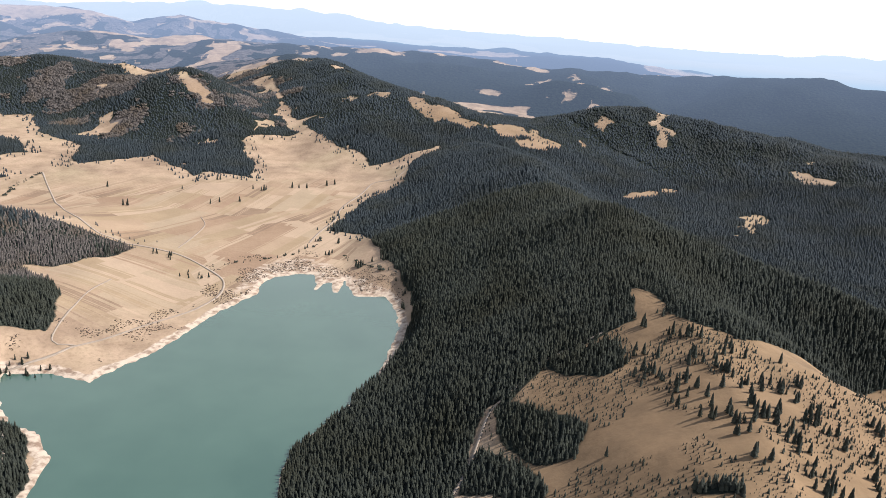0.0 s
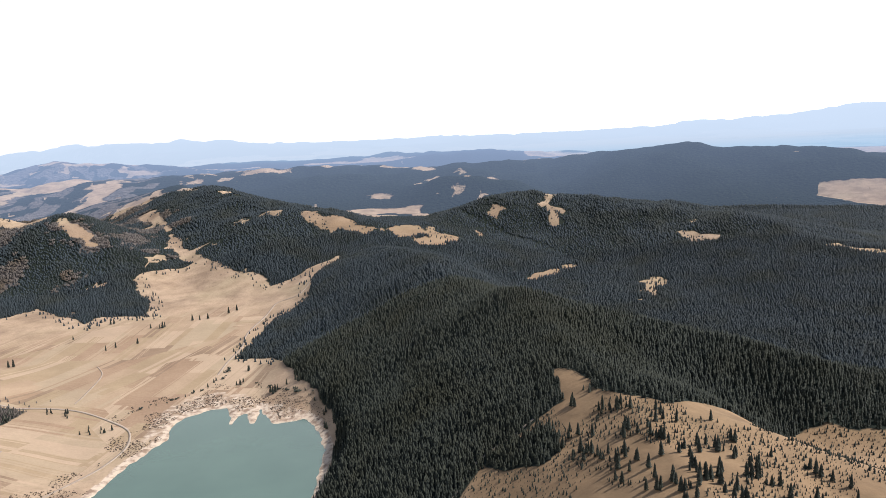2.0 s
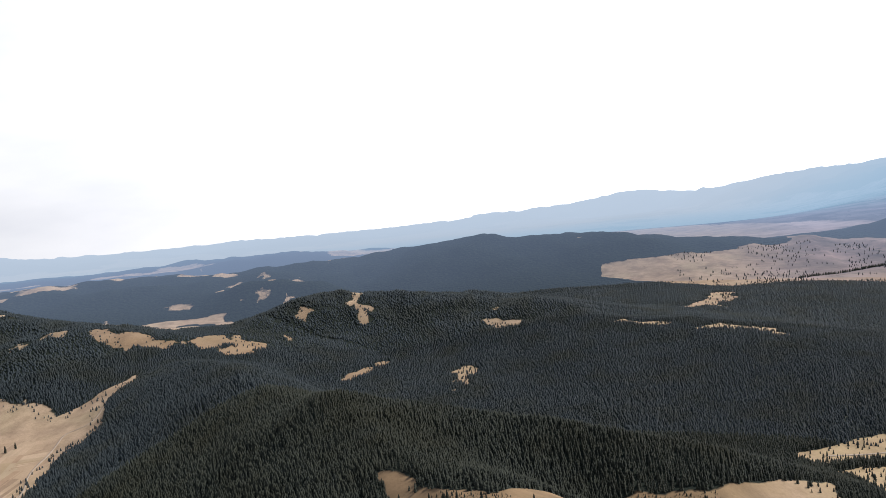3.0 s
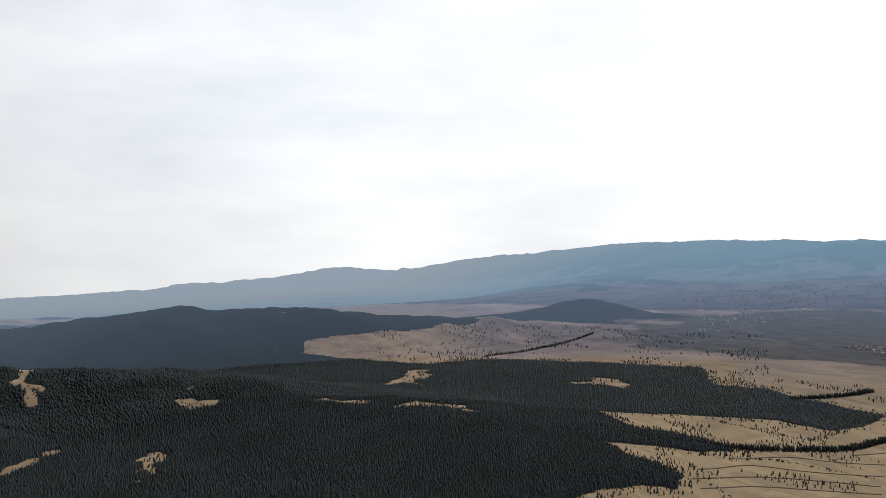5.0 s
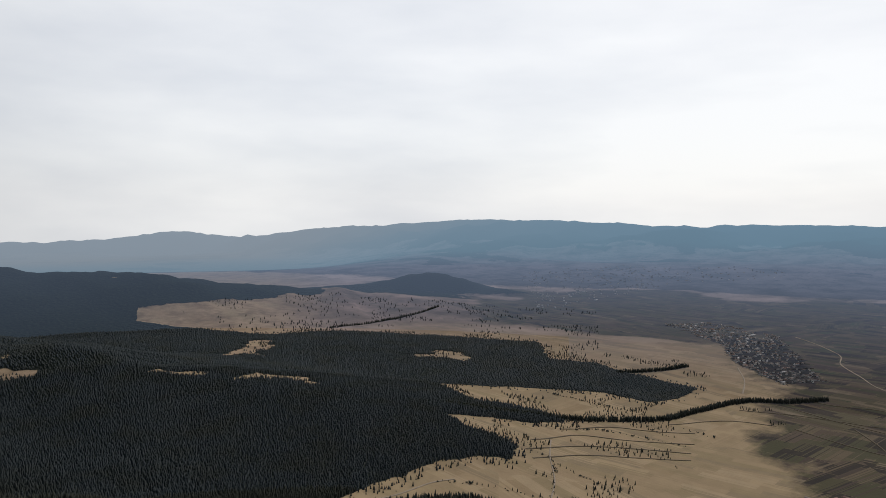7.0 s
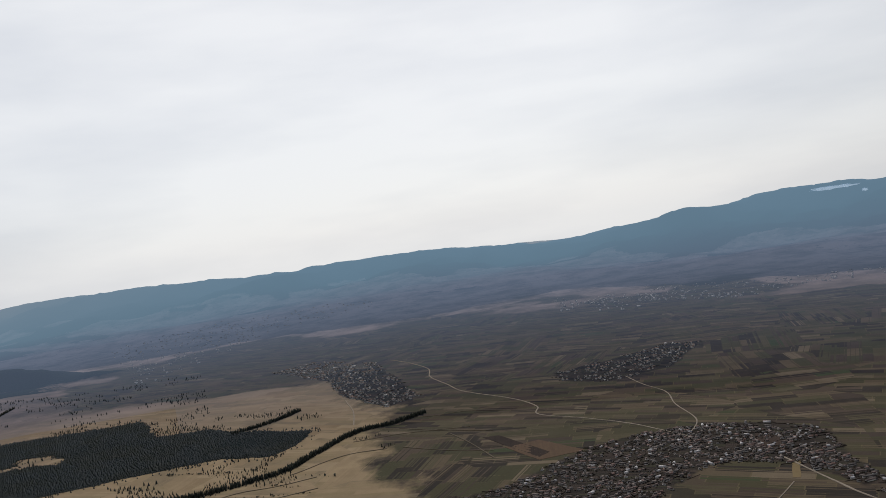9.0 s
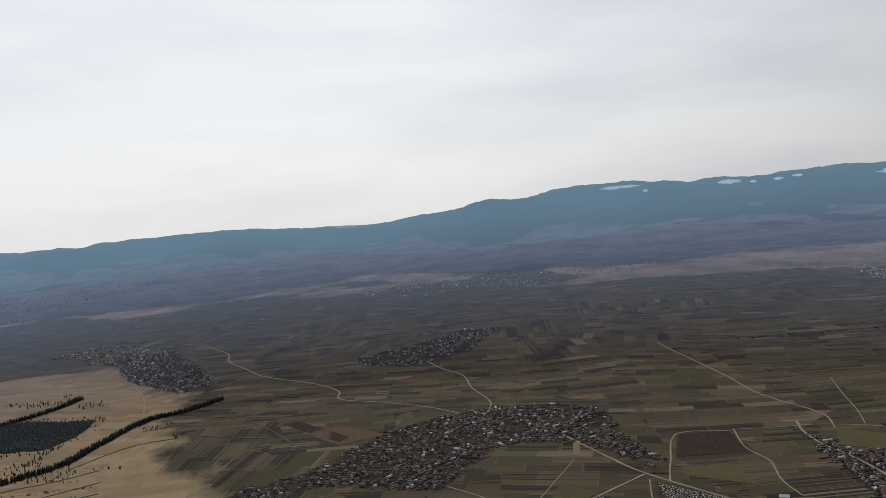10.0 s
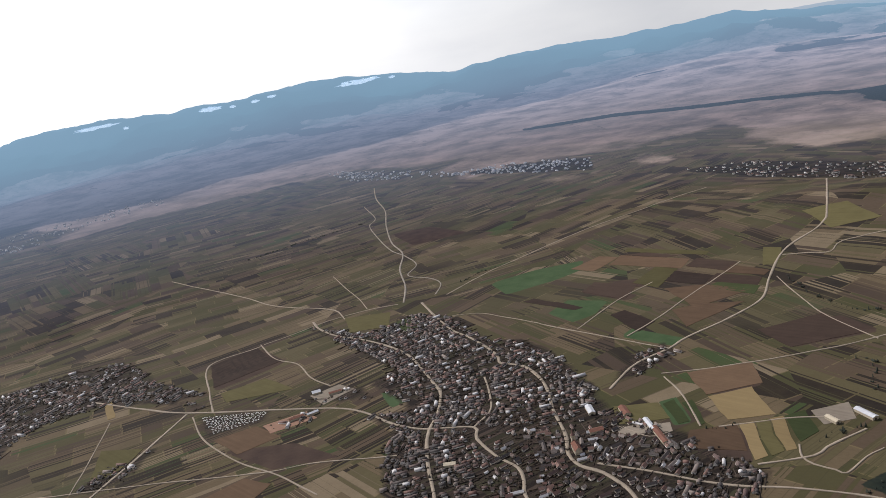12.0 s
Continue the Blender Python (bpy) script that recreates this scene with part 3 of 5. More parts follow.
def woodland(x, y):
    """Signed depth in metres inside the woods (positive), clearings cut out, with ragged edges."""
    r = np.hypot(x, y)
    w = np.full(x.shape, -1e9)
    for outline in WOODS:
        w = np.maximum(w, edge_distance(x, y, outline))
    cut = 90 * fbm(x + 300, y, 75, 4)
    for i, outline in enumerate(CLEARINGS):
        w = np.minimum(w, -(edge_distance(x, y, outline) - (12 if i else 2) + cut * (1 if i else 0.15)))
    w = w + fbm(x, y, 55, 3) * np.minimum(10 + r * 0.004, 30)
    # the far ranges: woods broken by high pastures
    az = np.degrees(np.arctan2(-x, y))
    rise = land(x, y) - base_height(x, y)
    between = (r > 3900) & (r < 9200) & (az > -33)
    patches = (0.7 * fbm(x, y, 520, 6) + 0.6 * fbm(x + 900, y, 190, 5) + 0.36 - 0.13 * smooth(-12, 2, az)) * 260 - smooth(150, 280, rise) * (45 + 40 * smooth(-12, 2, az))
    w = np.where(between & (w < 0), np.maximum(w, patches), w)
    glades = (fbm(x + 400, y, 150, 5) - 0.20 - 0.22 * smooth(230, 110, rise)) * 160 * smooth(6, 12, az) * smooth(2500, 3000, r)
    glades = np.where((az < 0) & (r > 4300), (fbm(x + 400, y, 380, 5) - 0.34 - 0.3 * smooth(-18, -24, az)) * 200, glades)
    w = np.where(between | (r < 9200), np.minimum(w, np.where(glades > 0, -glades, 1e9)), w)
    w = np.where(r >= 9200, (rise + 190 * fbm(x, y, 1100, 6) + 130 * fbm(x + 700, y, 380, 5) - 62) * 2, w)
    knoll = smooth(1500, 1200, np.hypot(x - 5450, y - 4250)) * (r > 6000)
    w = np.where(knoll > 0.02, (rise - 14 + 16 * fbm(x, y, 300, 2)) * 3, w)
    return w


def lake_bed(x, y, z):
    d = edge_distance(x, y, LAKE) + fbm(x, y, 22, 3) * 7
    near = smooth(-60, 0, d) * (edge_distance(x, y, LAKE) > -200)
    z = np.where(d > -60, z + (np.minimum(z, LAKE_Z + 1.2 - d * 0.12) - z) * near, z)
    return np.where(d > 0, LAKE_Z - np.minimum(d * 0.25, 8.0), np.maximum(z, np.where(d > -200, LAKE_Z + 0.4, z))), d


def surface(x, y):
    return lake_bed(x, y, land(x, y))[0]


# ---------------------------------------------------------------- materials
class Nodes:
    """Short-hand for a node tree."""

    def __init__(self, name):
        self.mat = bpy.data.materials.new(name)
        self.mat.use_nodes = True
        self.tree = self.mat.node_tree
        self.bsdf = self.tree.nodes["Principled BSDF"]
        self.out = self.tree.nodes["Material Output"]

    def put(self, where, value):
        if isinstance(value, bpy.types.NodeSocket):
            self.tree.links.new(value, where)
        else:
            where.default_value = value

    def node(self, kind, *values, **sets):
        n = self.tree.nodes.new(kind)
        for key, value in sets.items():
            setattr(n, key, value)
        for where, value in zip(n.inputs, values):
            if value is not None:
                self.put(where, value)
        return n

    def math(self, op, a, b=0.0, c=0.0):
        return self.node("ShaderNodeMath", a, b, c, operation=op).outputs[0]

    def mix(self, fac, a, b):
        n = self.tree.nodes.new("ShaderNodeMix")
        n.data_type = "RGBA"
        self.put(n.inputs[0], fac)
        self.put(n.inputs[6], a)
        self.put(n.inputs[7], b)
        return n.outputs[2]

    def attr(self, name):
        return self.node("ShaderNodeAttribute", attribute_name=name)

    def noise(self, vec, size, detail=4.0, rough=0.55):
        n = self.node("ShaderNodeTexNoise")
        self.put(n.inputs["Vector"], vec)
        n.inputs["Scale"].default_value, n.inputs["Detail"].default_value, n.inputs["Roughness"].default_value = 1.0 / size, detail, rough
        return n.outputs[0]

    def ramp(self, fac, stops, constant=False):
        n = self.node("ShaderNodeValToRGB", fac)
        cr = n.color_ramp
        cr.interpolation = "CONSTANT" if constant else "LINEAR"
        while len(cr.elements) < len(stops):
            cr.elements.new(0.5)
        for e, (p, c) in zip(cr.elements, stops):
            e.position, e.color = p, (*c, 1)
        return n.outputs[0]

    def step(self, v, lo, hi):
        n = self.node("ShaderNodeMapRange", v, lo, hi, 0.0, 1.0)
        return n.outputs[0]

    def bump(self, height, strength, distance):
        n = self.node("ShaderNodeBump")
        n.inputs["Strength"].default_value, n.inputs["Distance"].default_value = strength, distance
        self.put(n.inputs["Height"], height)
        self.put(self.bsdf.inputs["Normal"], n.outputs[0])


def land_colour(n):
    """Dry pasture, strip fields, woodland floor and shore, by the land's own cover attributes; farther fields carry a
    haze tint.
    """
    plan = n.attr("plan").outputs["Vector"]
    wood, crop, shore = (n.attr(k).outputs["Fac"] for k in ("wood", "crop", "shore"))
    coarse, middle, fine = n.noise(plan, 260), n.noise(plan, 45), n.noise(plan, 6, 5.0)
    grass = n.ramp(coarse, [(0.30, (0.215, 0.153, 0.098)), (0.50, (0.268, 0.195, 0.128)), (0.70, (0.225, 0.174, 0.108))])
    grass = n.mix(n.math("MULTIPLY", n.step(middle, 0.42, 0.72), 0.55), grass, (0.135, 0.095, 0.056, 1))
    grass = n.mix(n.math("MULTIPLY", n.step(fine, 0.48, 0.75), 0.50), grass, (0.100, 0.072, 0.042, 1))
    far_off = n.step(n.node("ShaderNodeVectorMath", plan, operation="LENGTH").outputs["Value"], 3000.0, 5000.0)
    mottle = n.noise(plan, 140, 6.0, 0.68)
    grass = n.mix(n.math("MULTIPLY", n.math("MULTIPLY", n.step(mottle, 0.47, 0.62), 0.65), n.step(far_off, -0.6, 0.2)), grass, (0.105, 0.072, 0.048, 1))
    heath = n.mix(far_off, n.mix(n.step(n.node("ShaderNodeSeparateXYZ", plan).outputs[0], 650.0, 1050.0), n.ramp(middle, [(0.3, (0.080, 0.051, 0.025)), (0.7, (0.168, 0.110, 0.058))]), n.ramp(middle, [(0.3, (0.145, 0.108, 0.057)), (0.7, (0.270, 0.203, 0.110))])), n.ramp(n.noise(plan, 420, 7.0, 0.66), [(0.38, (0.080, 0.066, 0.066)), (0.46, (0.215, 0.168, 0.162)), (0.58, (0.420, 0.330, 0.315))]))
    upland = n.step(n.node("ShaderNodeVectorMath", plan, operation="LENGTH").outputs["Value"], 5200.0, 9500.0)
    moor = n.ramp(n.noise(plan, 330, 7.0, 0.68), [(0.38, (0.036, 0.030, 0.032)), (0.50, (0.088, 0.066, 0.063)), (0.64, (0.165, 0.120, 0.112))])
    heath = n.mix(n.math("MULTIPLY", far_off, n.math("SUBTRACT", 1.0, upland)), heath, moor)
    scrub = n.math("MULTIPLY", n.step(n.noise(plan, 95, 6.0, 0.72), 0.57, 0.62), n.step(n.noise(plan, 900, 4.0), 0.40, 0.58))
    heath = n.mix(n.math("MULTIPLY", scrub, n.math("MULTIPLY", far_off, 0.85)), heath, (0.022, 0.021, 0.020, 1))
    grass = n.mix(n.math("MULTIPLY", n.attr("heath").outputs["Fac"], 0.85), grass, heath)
    # strip fields: blocks turned each their own way, ploughed and sown in narrow strips
    block = n.node("ShaderNodeTexVoronoi", voronoi_dimensions="2D", feature="F1", distance="CHEBYCHEV")
    n.put(block.inputs["Vector"], n.node("ShaderNodeVectorRotate", plan, rotation_type="Z_AXIS").outputs[0])
    block.inputs["Vector"].links[0].from_node.inputs["Angle"].default_value = -1.36
    block.inputs["Scale"].default_value, block.inputs["Randomness"].default_value = 1 / 430, 0.9
    parts = n.node("ShaderNodeSeparateColor", block.outputs["Color"]).outputs
    place = n.node("ShaderNodeSeparateXYZ", plan).outputs
    south = n.math("MULTIPLY", n.math("LESS_THAN", place[0], 1560.0), n.math("LESS_THAN", place[1], -1240.0))
    angle = n.math("SUBTRACT", n.math("ADD", n.math("MULTIPLY", parts[0], 0.55), -1.62), n.math("MULTIPLY", south, 1.45))
    angle = n.math("ADD", angle, n.math("MULTIPLY", n.math("GREATER_THAN", parts[2], 0.82), 1.5))
    turned = n.node("ShaderNodeVectorRotate", plan, rotation_type="Z_AXIS")
    n.put(turned.inputs["Angle"], angle)
    along = list(n.node("ShaderNodeSeparateXYZ", turned.outputs[0]).outputs)
    drift = n.node("ShaderNodeTexNoise", noise_dimensions="1D")
    n.put(drift.inputs["W"], n.math("DIVIDE", along[1], 70.0))
    along[1] = n.math("ADD", along[1], n.math("MULTIPLY", n.math("SUBTRACT", drift.outputs[0], 0.5), 110.0))
    width = n.math("ADD", n.math("MULTIPLY", parts[1], 36.0), 15.0)
    strip = n.math("FLOOR", n.math("DIVIDE", along[1], width))
    shift = n.node("ShaderNodeTexWhiteNoise", noise_dimensions="1D")
    n.put(shift.inputs["W"], strip)
    length = n.math("FLOOR", n.math("ADD", n.math("DIVIDE", along[0], 150.0), n.math("MULTIPLY", shift.outputs[0], 3.0)))
    head = n.math("LESS_THAN", n.math("FRACT", n.math("ADD", n.math("DIVIDE", along[0], 150.0), n.math("MULTIPLY", shift.outputs[0], 3.0))), 0.022)
    key = n.node("ShaderNodeCombineXYZ", strip, length, parts[2])
    pick = n.node("ShaderNodeTexWhiteNoise", key.outputs[0], noise_dimensions="3D").outputs[0]
    fields = n.ramp(pick, [(0.0, (0.0424, 0.0375, 0.0162)), (0.14, (0.0576, 0.0396, 0.0261)), (0.27, (0.0125, 0.0087, 0.0072)), (0.37, (0.0811, 0.0590, 0.0345)),
                           (0.50, (0.0360, 0.0354, 0.0144)), (0.62, (0.0378, 0.0253, 0.0190)), (0.72, (0.0622, 0.0514, 0.0254)), (0.84, (0.0101, 0.0074, 0.0066)), (0.93, (0.1265, 0.0958, 0.0612)), (0.98, (0.0270, 0.0421, 0.0141))], True)
    region = n.ramp(n.noise(plan, 1100, 3.0), [(0.38, (0.0367, 0.0363, 0.0145)), (0.5, (0.0475, 0.0372, 0.0198)), (0.62, (0.0432, 0.0294, 0.0185))])
    pale = n.ramp(pick, [(0.0, (0.210, 0.150, 0.094)), (0.2, (0.165, 0.108, 0.066)), (0.35, (0.260, 0.194, 0.128)), (0.55, (0.185, 0.136, 0.078)), (0.75, (0.120, 0.080, 0.050)), (0.85, (0.215, 0.165, 0.105))], True)
    pale = n.mix(n.math("MULTIPLY", n.attr("heath").outputs["Fac"], 0.75), pale, n.ramp(pick, [(0.0, (0.165, 0.120, 0.066)), (0.25, (0.215, 0.158, 0.092)), (0.5, (0.140, 0.108, 0.058)), (0.7, (0.245, 0.178, 0.104)), (0.85, (0.100, 0.075, 0.045))], True))
    grass = n.mix(n.math("MULTIPLY", n.attr("parcel").outputs["Fac"], 0.68), grass, pale)
    fields = n.mix(0.08, fields, region)
    # haze painted into the field colour: paler and more mauve with distance
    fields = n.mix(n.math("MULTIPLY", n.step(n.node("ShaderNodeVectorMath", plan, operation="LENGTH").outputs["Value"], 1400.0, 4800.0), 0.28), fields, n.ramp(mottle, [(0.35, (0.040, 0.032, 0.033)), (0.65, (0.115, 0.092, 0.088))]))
    fallow = n.ramp(coarse, [(0.35, (0.0377, 0.0333, 0.0172)), (0.65, (0.0607, 0.0480, 0.0295))])
    fields = n.mix(n.math("MULTIPLY", n.step(n.noise(plan, 620, 4.0), 0.57, 0.64), 0.4), fields, fallow)
    furrow = n.math("FRACT", n.math("DIVIDE", along[1], width))
    verge = n.math("LESS_THAN", furrow, 0.10)
    fields = n.mix(n.math("MULTIPLY", verge, 0.5), fields, (0.0324, 0.0265, 0.0139, 1))
    fields = n.mix(n.math("MULTIPLY", head, 0.55), fields, (0.1058, 0.0813, 0.0396, 1))
    fields = n.mix(n.math("MULTIPLY", n.step(fine, 0.45, 0.75), 0.18), fields, (0.0259, 0.0206, 0.0099, 1))
    fields = n.mix(n.math("MULTIPLY", n.step(middle, 0.4, 0.75), 0.22), fields, (0.0402, 0.0304, 0.0143, 1))
    garden = n.node("ShaderNodeTexWhiteNoise", n.node("ShaderNodeCombineXYZ", n.math("FLOOR", n.math("DIVIDE", along[1], 9.0)), n.math("FLOOR", n.math("DIVIDE", along[0], 46.0)), 3.0).outputs[0], noise_dimensions="3D").outputs[0]
    garden = n.ramp(garden, [(0.0, (0.0105, 0.0074, 0.0060)), (0.3, (0.0232, 0.0162, 0.0125)), (0.55, (0.0179, 0.0153, 0.0089)), (0.72, (0.0369, 0.0259, 0.0198)), (0.88, (0.0295, 0.0264, 0.0146))], True)
    ground = n.mix(n.step(n.math("ADD", crop, n.math("MULTIPLY", n.math("SUBTRACT", n.noise(plan, 300, 7.0, 0.7), 0.5), 0.9)), 0.42, 0.62), grass, fields)
    ground = n.mix(n.step(n.attr("corn").outputs["Fac"], 0.48, 0.52), ground, n.ramp(middle, [(0.3, (0.026, 0.046, 0.018)), (0.7, (0.040, 0.060, 0.026))]))
    ground = n.mix(n.step(n.attr("plough").outputs["Fac"], 0.48, 0.52), ground, n.ramp(middle, [(0.3, (0.030, 0.019, 0.015)), (0.7, (0.046, 0.030, 0.022))]))
    ground = n.mix(n.step(n.math("ADD", n.attr("yard").outputs["Fac"], n.math("MULTIPLY", n.math("SUBTRACT", mottle, 0.5), 1.4)), 0.40, 0.62), ground, garden)
    mud = n.ramp(n.noise(plan, 14), [(0.38, (0.150, 0.105, 0.072)), (0.56, (0.33, 0.27, 0.20))])
    ground = n.mix(n.step(n.math("ADD", shore, n.math("MULTIPLY", n.math("SUBTRACT", n.noise(plan, 20), 0.5), 0.8)), 0.40, 0.60), ground, mud)
    edge = n.math("ADD", wood, n.math("MULTIPLY", n.math("SUBTRACT", middle, 0.5), 0.5))
    needles = n.ramp(n.noise(plan, 18, 5.0), [(0.35, (0.0060, 0.0084, 0.0066)), (0.55, (0.0108, 0.0144, 0.0102)), (0.75, (0.0180, 0.0198, 0.0132))])
    twigs = n.ramp(n.noise(plan, 40, 5.0), [(0.35, (0.050, 0.043, 0.038)), (0.65, (0.105, 0.090, 0.078))])
    needles = n.mix(n.step(n.math("ADD", n.attr("bare").outputs["Fac"], n.math("MULTIPLY", n.math("SUBTRACT", n.noise(plan, 110, 5.0), 0.5), 1.2)), 0.50, 0.62), needles, twigs)
    return n.mix(n.step(edge, 0.46, 0.54), ground, needles), plan, edge


def land_material():
    n = Nodes("land")
    colour, plan, edge = land_colour(n)
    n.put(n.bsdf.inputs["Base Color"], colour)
    n.bsdf.inputs["Roughness"].default_value = 0.95
    n.bsdf.inputs["Specular IOR Level"].default_value = 0.1
    n.bump(n.noise(plan, 9, 5.0), 0.5, 1.5)
    return n.mat


def hazed_land_material():
    """The far country: the same cover, with haze painted in as emission, thicker the farther it lies."""
    n = Nodes("distance")
    colour, plan, edge = land_colour(n)
    r = n.node("ShaderNodeVectorMath", plan, operation="LENGTH").outputs["Value"]
    thick = n.math("SUBTRACT", 1.0, n.math("EXPONENT", n.math("MULTIPLY", n.math("POWER", n.math("DIVIDE", n.math("MAXIMUM", n.math("SUBTRACT", r, 2400.0), 0.0), HAZE_LENGTH), 1.35), -1.0)))
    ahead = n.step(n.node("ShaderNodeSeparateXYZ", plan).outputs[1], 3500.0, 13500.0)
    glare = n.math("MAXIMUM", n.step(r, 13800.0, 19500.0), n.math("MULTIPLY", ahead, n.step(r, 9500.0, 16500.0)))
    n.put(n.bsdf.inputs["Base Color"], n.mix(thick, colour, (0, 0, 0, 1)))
    n.put(n.bsdf.inputs["Emission Color"], n.mix(glare, n.mix(n.step(r, 9300.0, 12000.0), NEAR_HAZE, HAZE_LIGHT), HORIZON_LIGHT))
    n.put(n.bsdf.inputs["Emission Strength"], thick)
    n.bsdf.inputs["Roughness"].default_value = 1.0
    n.bsdf.inputs["Specular IOR Level"].default_value = 0.0
    n.bump(n.math("MULTIPLY", n.noise(plan, 26, 4.0), n.step(edge, 0.4, 0.6)), 1.0, 14.0)
    return n.mat


# haze colours painted into the emission of far land, walls, roofs and snow
NEAR_HAZE = (0.285, 0.375, 0.530, 1)
HAZE_LENGTH, HAZE_LIGHT, HORIZON_LIGHT = 9300.0, (0.285, 0.455, 0.60, 1), (0.37, 0.44, 0.51, 1)
LAND, DISTANCE = land_material(), hazed_land_material()


def water_material():
    n = Nodes("lake_water")
    plan = n.node("ShaderNodeNewGeometry").outputs["Position"]
    n.put(n.bsdf.inputs["Base Color"], n.ramp(n.noise(plan, 160, 3.0), [(0.35, (0.029, 0.060, 0.045)), (0.65, (0.037, 0.071, 0.053))]))
    n.bsdf.inputs["Roughness"].default_value = 0.14
    n.bsdf.inputs["Specular IOR Level"].default_value = 0.40
    n.bump(n.noise(plan, 3.0, 3.0), 0.12, 0.3)
    return n.mat


def crown_material(name, dark, light, per_island=True):
    n = Nodes(name)
    geo = n.node("ShaderNodeNewGeometry")
    rnd = geo.outputs["Random Per Island"] if per_island else n.node("ShaderNodeObjectInfo").outputs["Random"]
    pos = geo.outputs["Position"]
    tint = n.mix(rnd, (*dark, 1), (*light, 1))
    tint = n.mix(n.step(n.noise(pos, 130, 3.0), 0.45, 0.7), tint, (dark[0] * 1.5, dark[1] * 1.25, dark[2] * 0.9, 1))
    n.put(n.bsdf.inputs["Base Color"], n.mix(n.math("MULTIPLY", n.noise(pos, 1.2), 0.6), tint, (dark[0] * 0.4, dark[1] * 0.4, dark[2] * 0.4, 1)))
    n.bsdf.inputs["Roughness"].default_value = 0.85
    n.bsdf.inputs["Specular IOR Level"].default_value = 0.15
    return n.mat


WATER = water_material()
LARCH = crown_material("bare_larch", (0.050, 0.045, 0.040), (0.105, 0.092, 0.080))
SPRUCE = crown_material("spruce_needles", (0.0150, 0.0188, 0.0150), (0.036, 0.040, 0.028))
# the same spruce, its colour tinted blue to stand for haze farther off
HAZED_SPRUCE = crown_material("haze_tinted_spruce_needles", (0.0140, 0.0195, 0.0215), (0.029, 0.038, 0.041))
BARE = crown_material("bare_twigs", (0.026, 0.019, 0.014), (0.060, 0.045, 0.034))


def plain_material(name, low, high, size, rough=0.9, per_object=False, per_island=False):
    """A worn surface whose colour drifts between two tones, at two scales."""
    n = Nodes(name)
    geo = n.node("ShaderNodeNewGeometry")
    tone = n.noise(geo.outputs["Position"], size, 5.0)
    if per_object:
        tone = n.math("ADD", n.math("MULTIPLY", tone, 0.35), n.math("MULTIPLY", n.node("ShaderNodeObjectInfo").outputs["Random"], 0.65))
    if per_island:
        tone = n.math("ADD", n.math("MULTIPLY", tone, 0.35), n.math("MULTIPLY", geo.outputs["Random Per Island"], 0.65))
    n.put(n.bsdf.inputs["Base Color"], n.mix(tone, (*low, 1), (*high, 1)))
    n.bsdf.inputs["Roughness"].default_value = rough
    n.bsdf.inputs["Specular IOR Level"].default_value = 0.2
    n.bump(n.noise(geo.outputs["Position"], size * 0.15, 4.0), 0.3, size * 0.05)
    return n.mat


def roof_material(name, per_object):
    n = Nodes(name)
    geo = n.node("ShaderNodeNewGeometry")
    rnd = n.node("ShaderNodeObjectInfo").outputs["Random"] if per_object else geo.outputs["Random Per Island"]
    tint = n.ramp(rnd, [(0.0, (0.066, 0.032, 0.024)), (0.16, (0.026, 0.019, 0.017)), (0.38, (0.120, 0.054, 0.038)), (0.48, (0.040, 0.028, 0.024)), (0.64, (0.090, 0.056, 0.046)), (0.76, (0.140, 0.070, 0.050)), (0.83, (0.155, 0.120, 0.100)), (0.92, (0.48, 0.46, 0.45))], True)
    n.put(n.bsdf.inputs["Base Color"], n.mix(n.math("MULTIPLY", n.noise(geo.outputs["Position"], 2.5), 0.5), tint, (0.05, 0.04, 0.036, 1)))
    n.bsdf.inputs["Roughness"].default_value = 0.8
    return n.mat


def field_material(name, low, high):
    """Worked soil or young crop, with long faint drill rows and damp patches."""
    n = Nodes(name)
    pos = n.node("ShaderNodeNewGeometry").outputs["Position"]
    turned = n.node("ShaderNodeMapping", pos)
    turned.inputs["Rotation"].default_value = (0, 0, 0.9)
    turned.inputs["Scale"].default_value = (0.03, 1.0, 1.0)
    rows = n.noise(turned.outputs[0], 6.0, 3.0)
    tone = n.math("ADD", n.math("MULTIPLY", n.noise(pos, 38, 5.0, 0.65), 0.55), n.math("MULTIPLY", rows, 0.45))
    tone = n.math("ADD", n.math("MULTIPLY", tone, 0.6), n.math("MULTIPLY", n.node("ShaderNodeObjectInfo").outputs["Random"], 0.4))
    n.put(n.bsdf.inputs["Base Color"], n.mix(n.step(tone, 0.25, 0.75), (*low, 1), (*high, 1)))
    n.bsdf.inputs["Roughness"].default_value = 0.95
    n.bsdf.inputs["Specular IOR Level"].default_value = 0.1
    n.bump(n.noise(pos, 3.0, 4.0), 0.4, 0.6)
    return n.mat


FIELD_MATERIALS = {"ploughed": field_material("ploughed_soil", (0.0168, 0.0108, 0.0082), (0.0461, 0.0294, 0.0213)), "brown": field_material("brown_soil", (0.0419, 0.0255, 0.0155), (0.0964, 0.0608, 0.0360)),
                   "olive": field_material("fallow_grass", (0.0419, 0.0363, 0.0139), (0.0859, 0.0725, 0.0311)), "straw": field_material("straw_stubble", (0.0921, 0.0647, 0.0303), (0.1571, 0.1137, 0.0557)),
                   "sand": field_material("yard_gravel", (0.10, 0.082, 0.064), (0.24, 0.20, 0.155)), "clay": field_material("red_clay_yard", (0.13, 0.075, 0.052), (0.27, 0.165, 0.115)),
                   "dark_green": field_material("winter_crop", (0.0199, 0.0255, 0.0091), (0.0419, 0.0510, 0.0180))}
ROAD = plain_material("pale_gravel_road", (0.125, 0.098, 0.072), (0.265, 0.218, 0.165), 14)
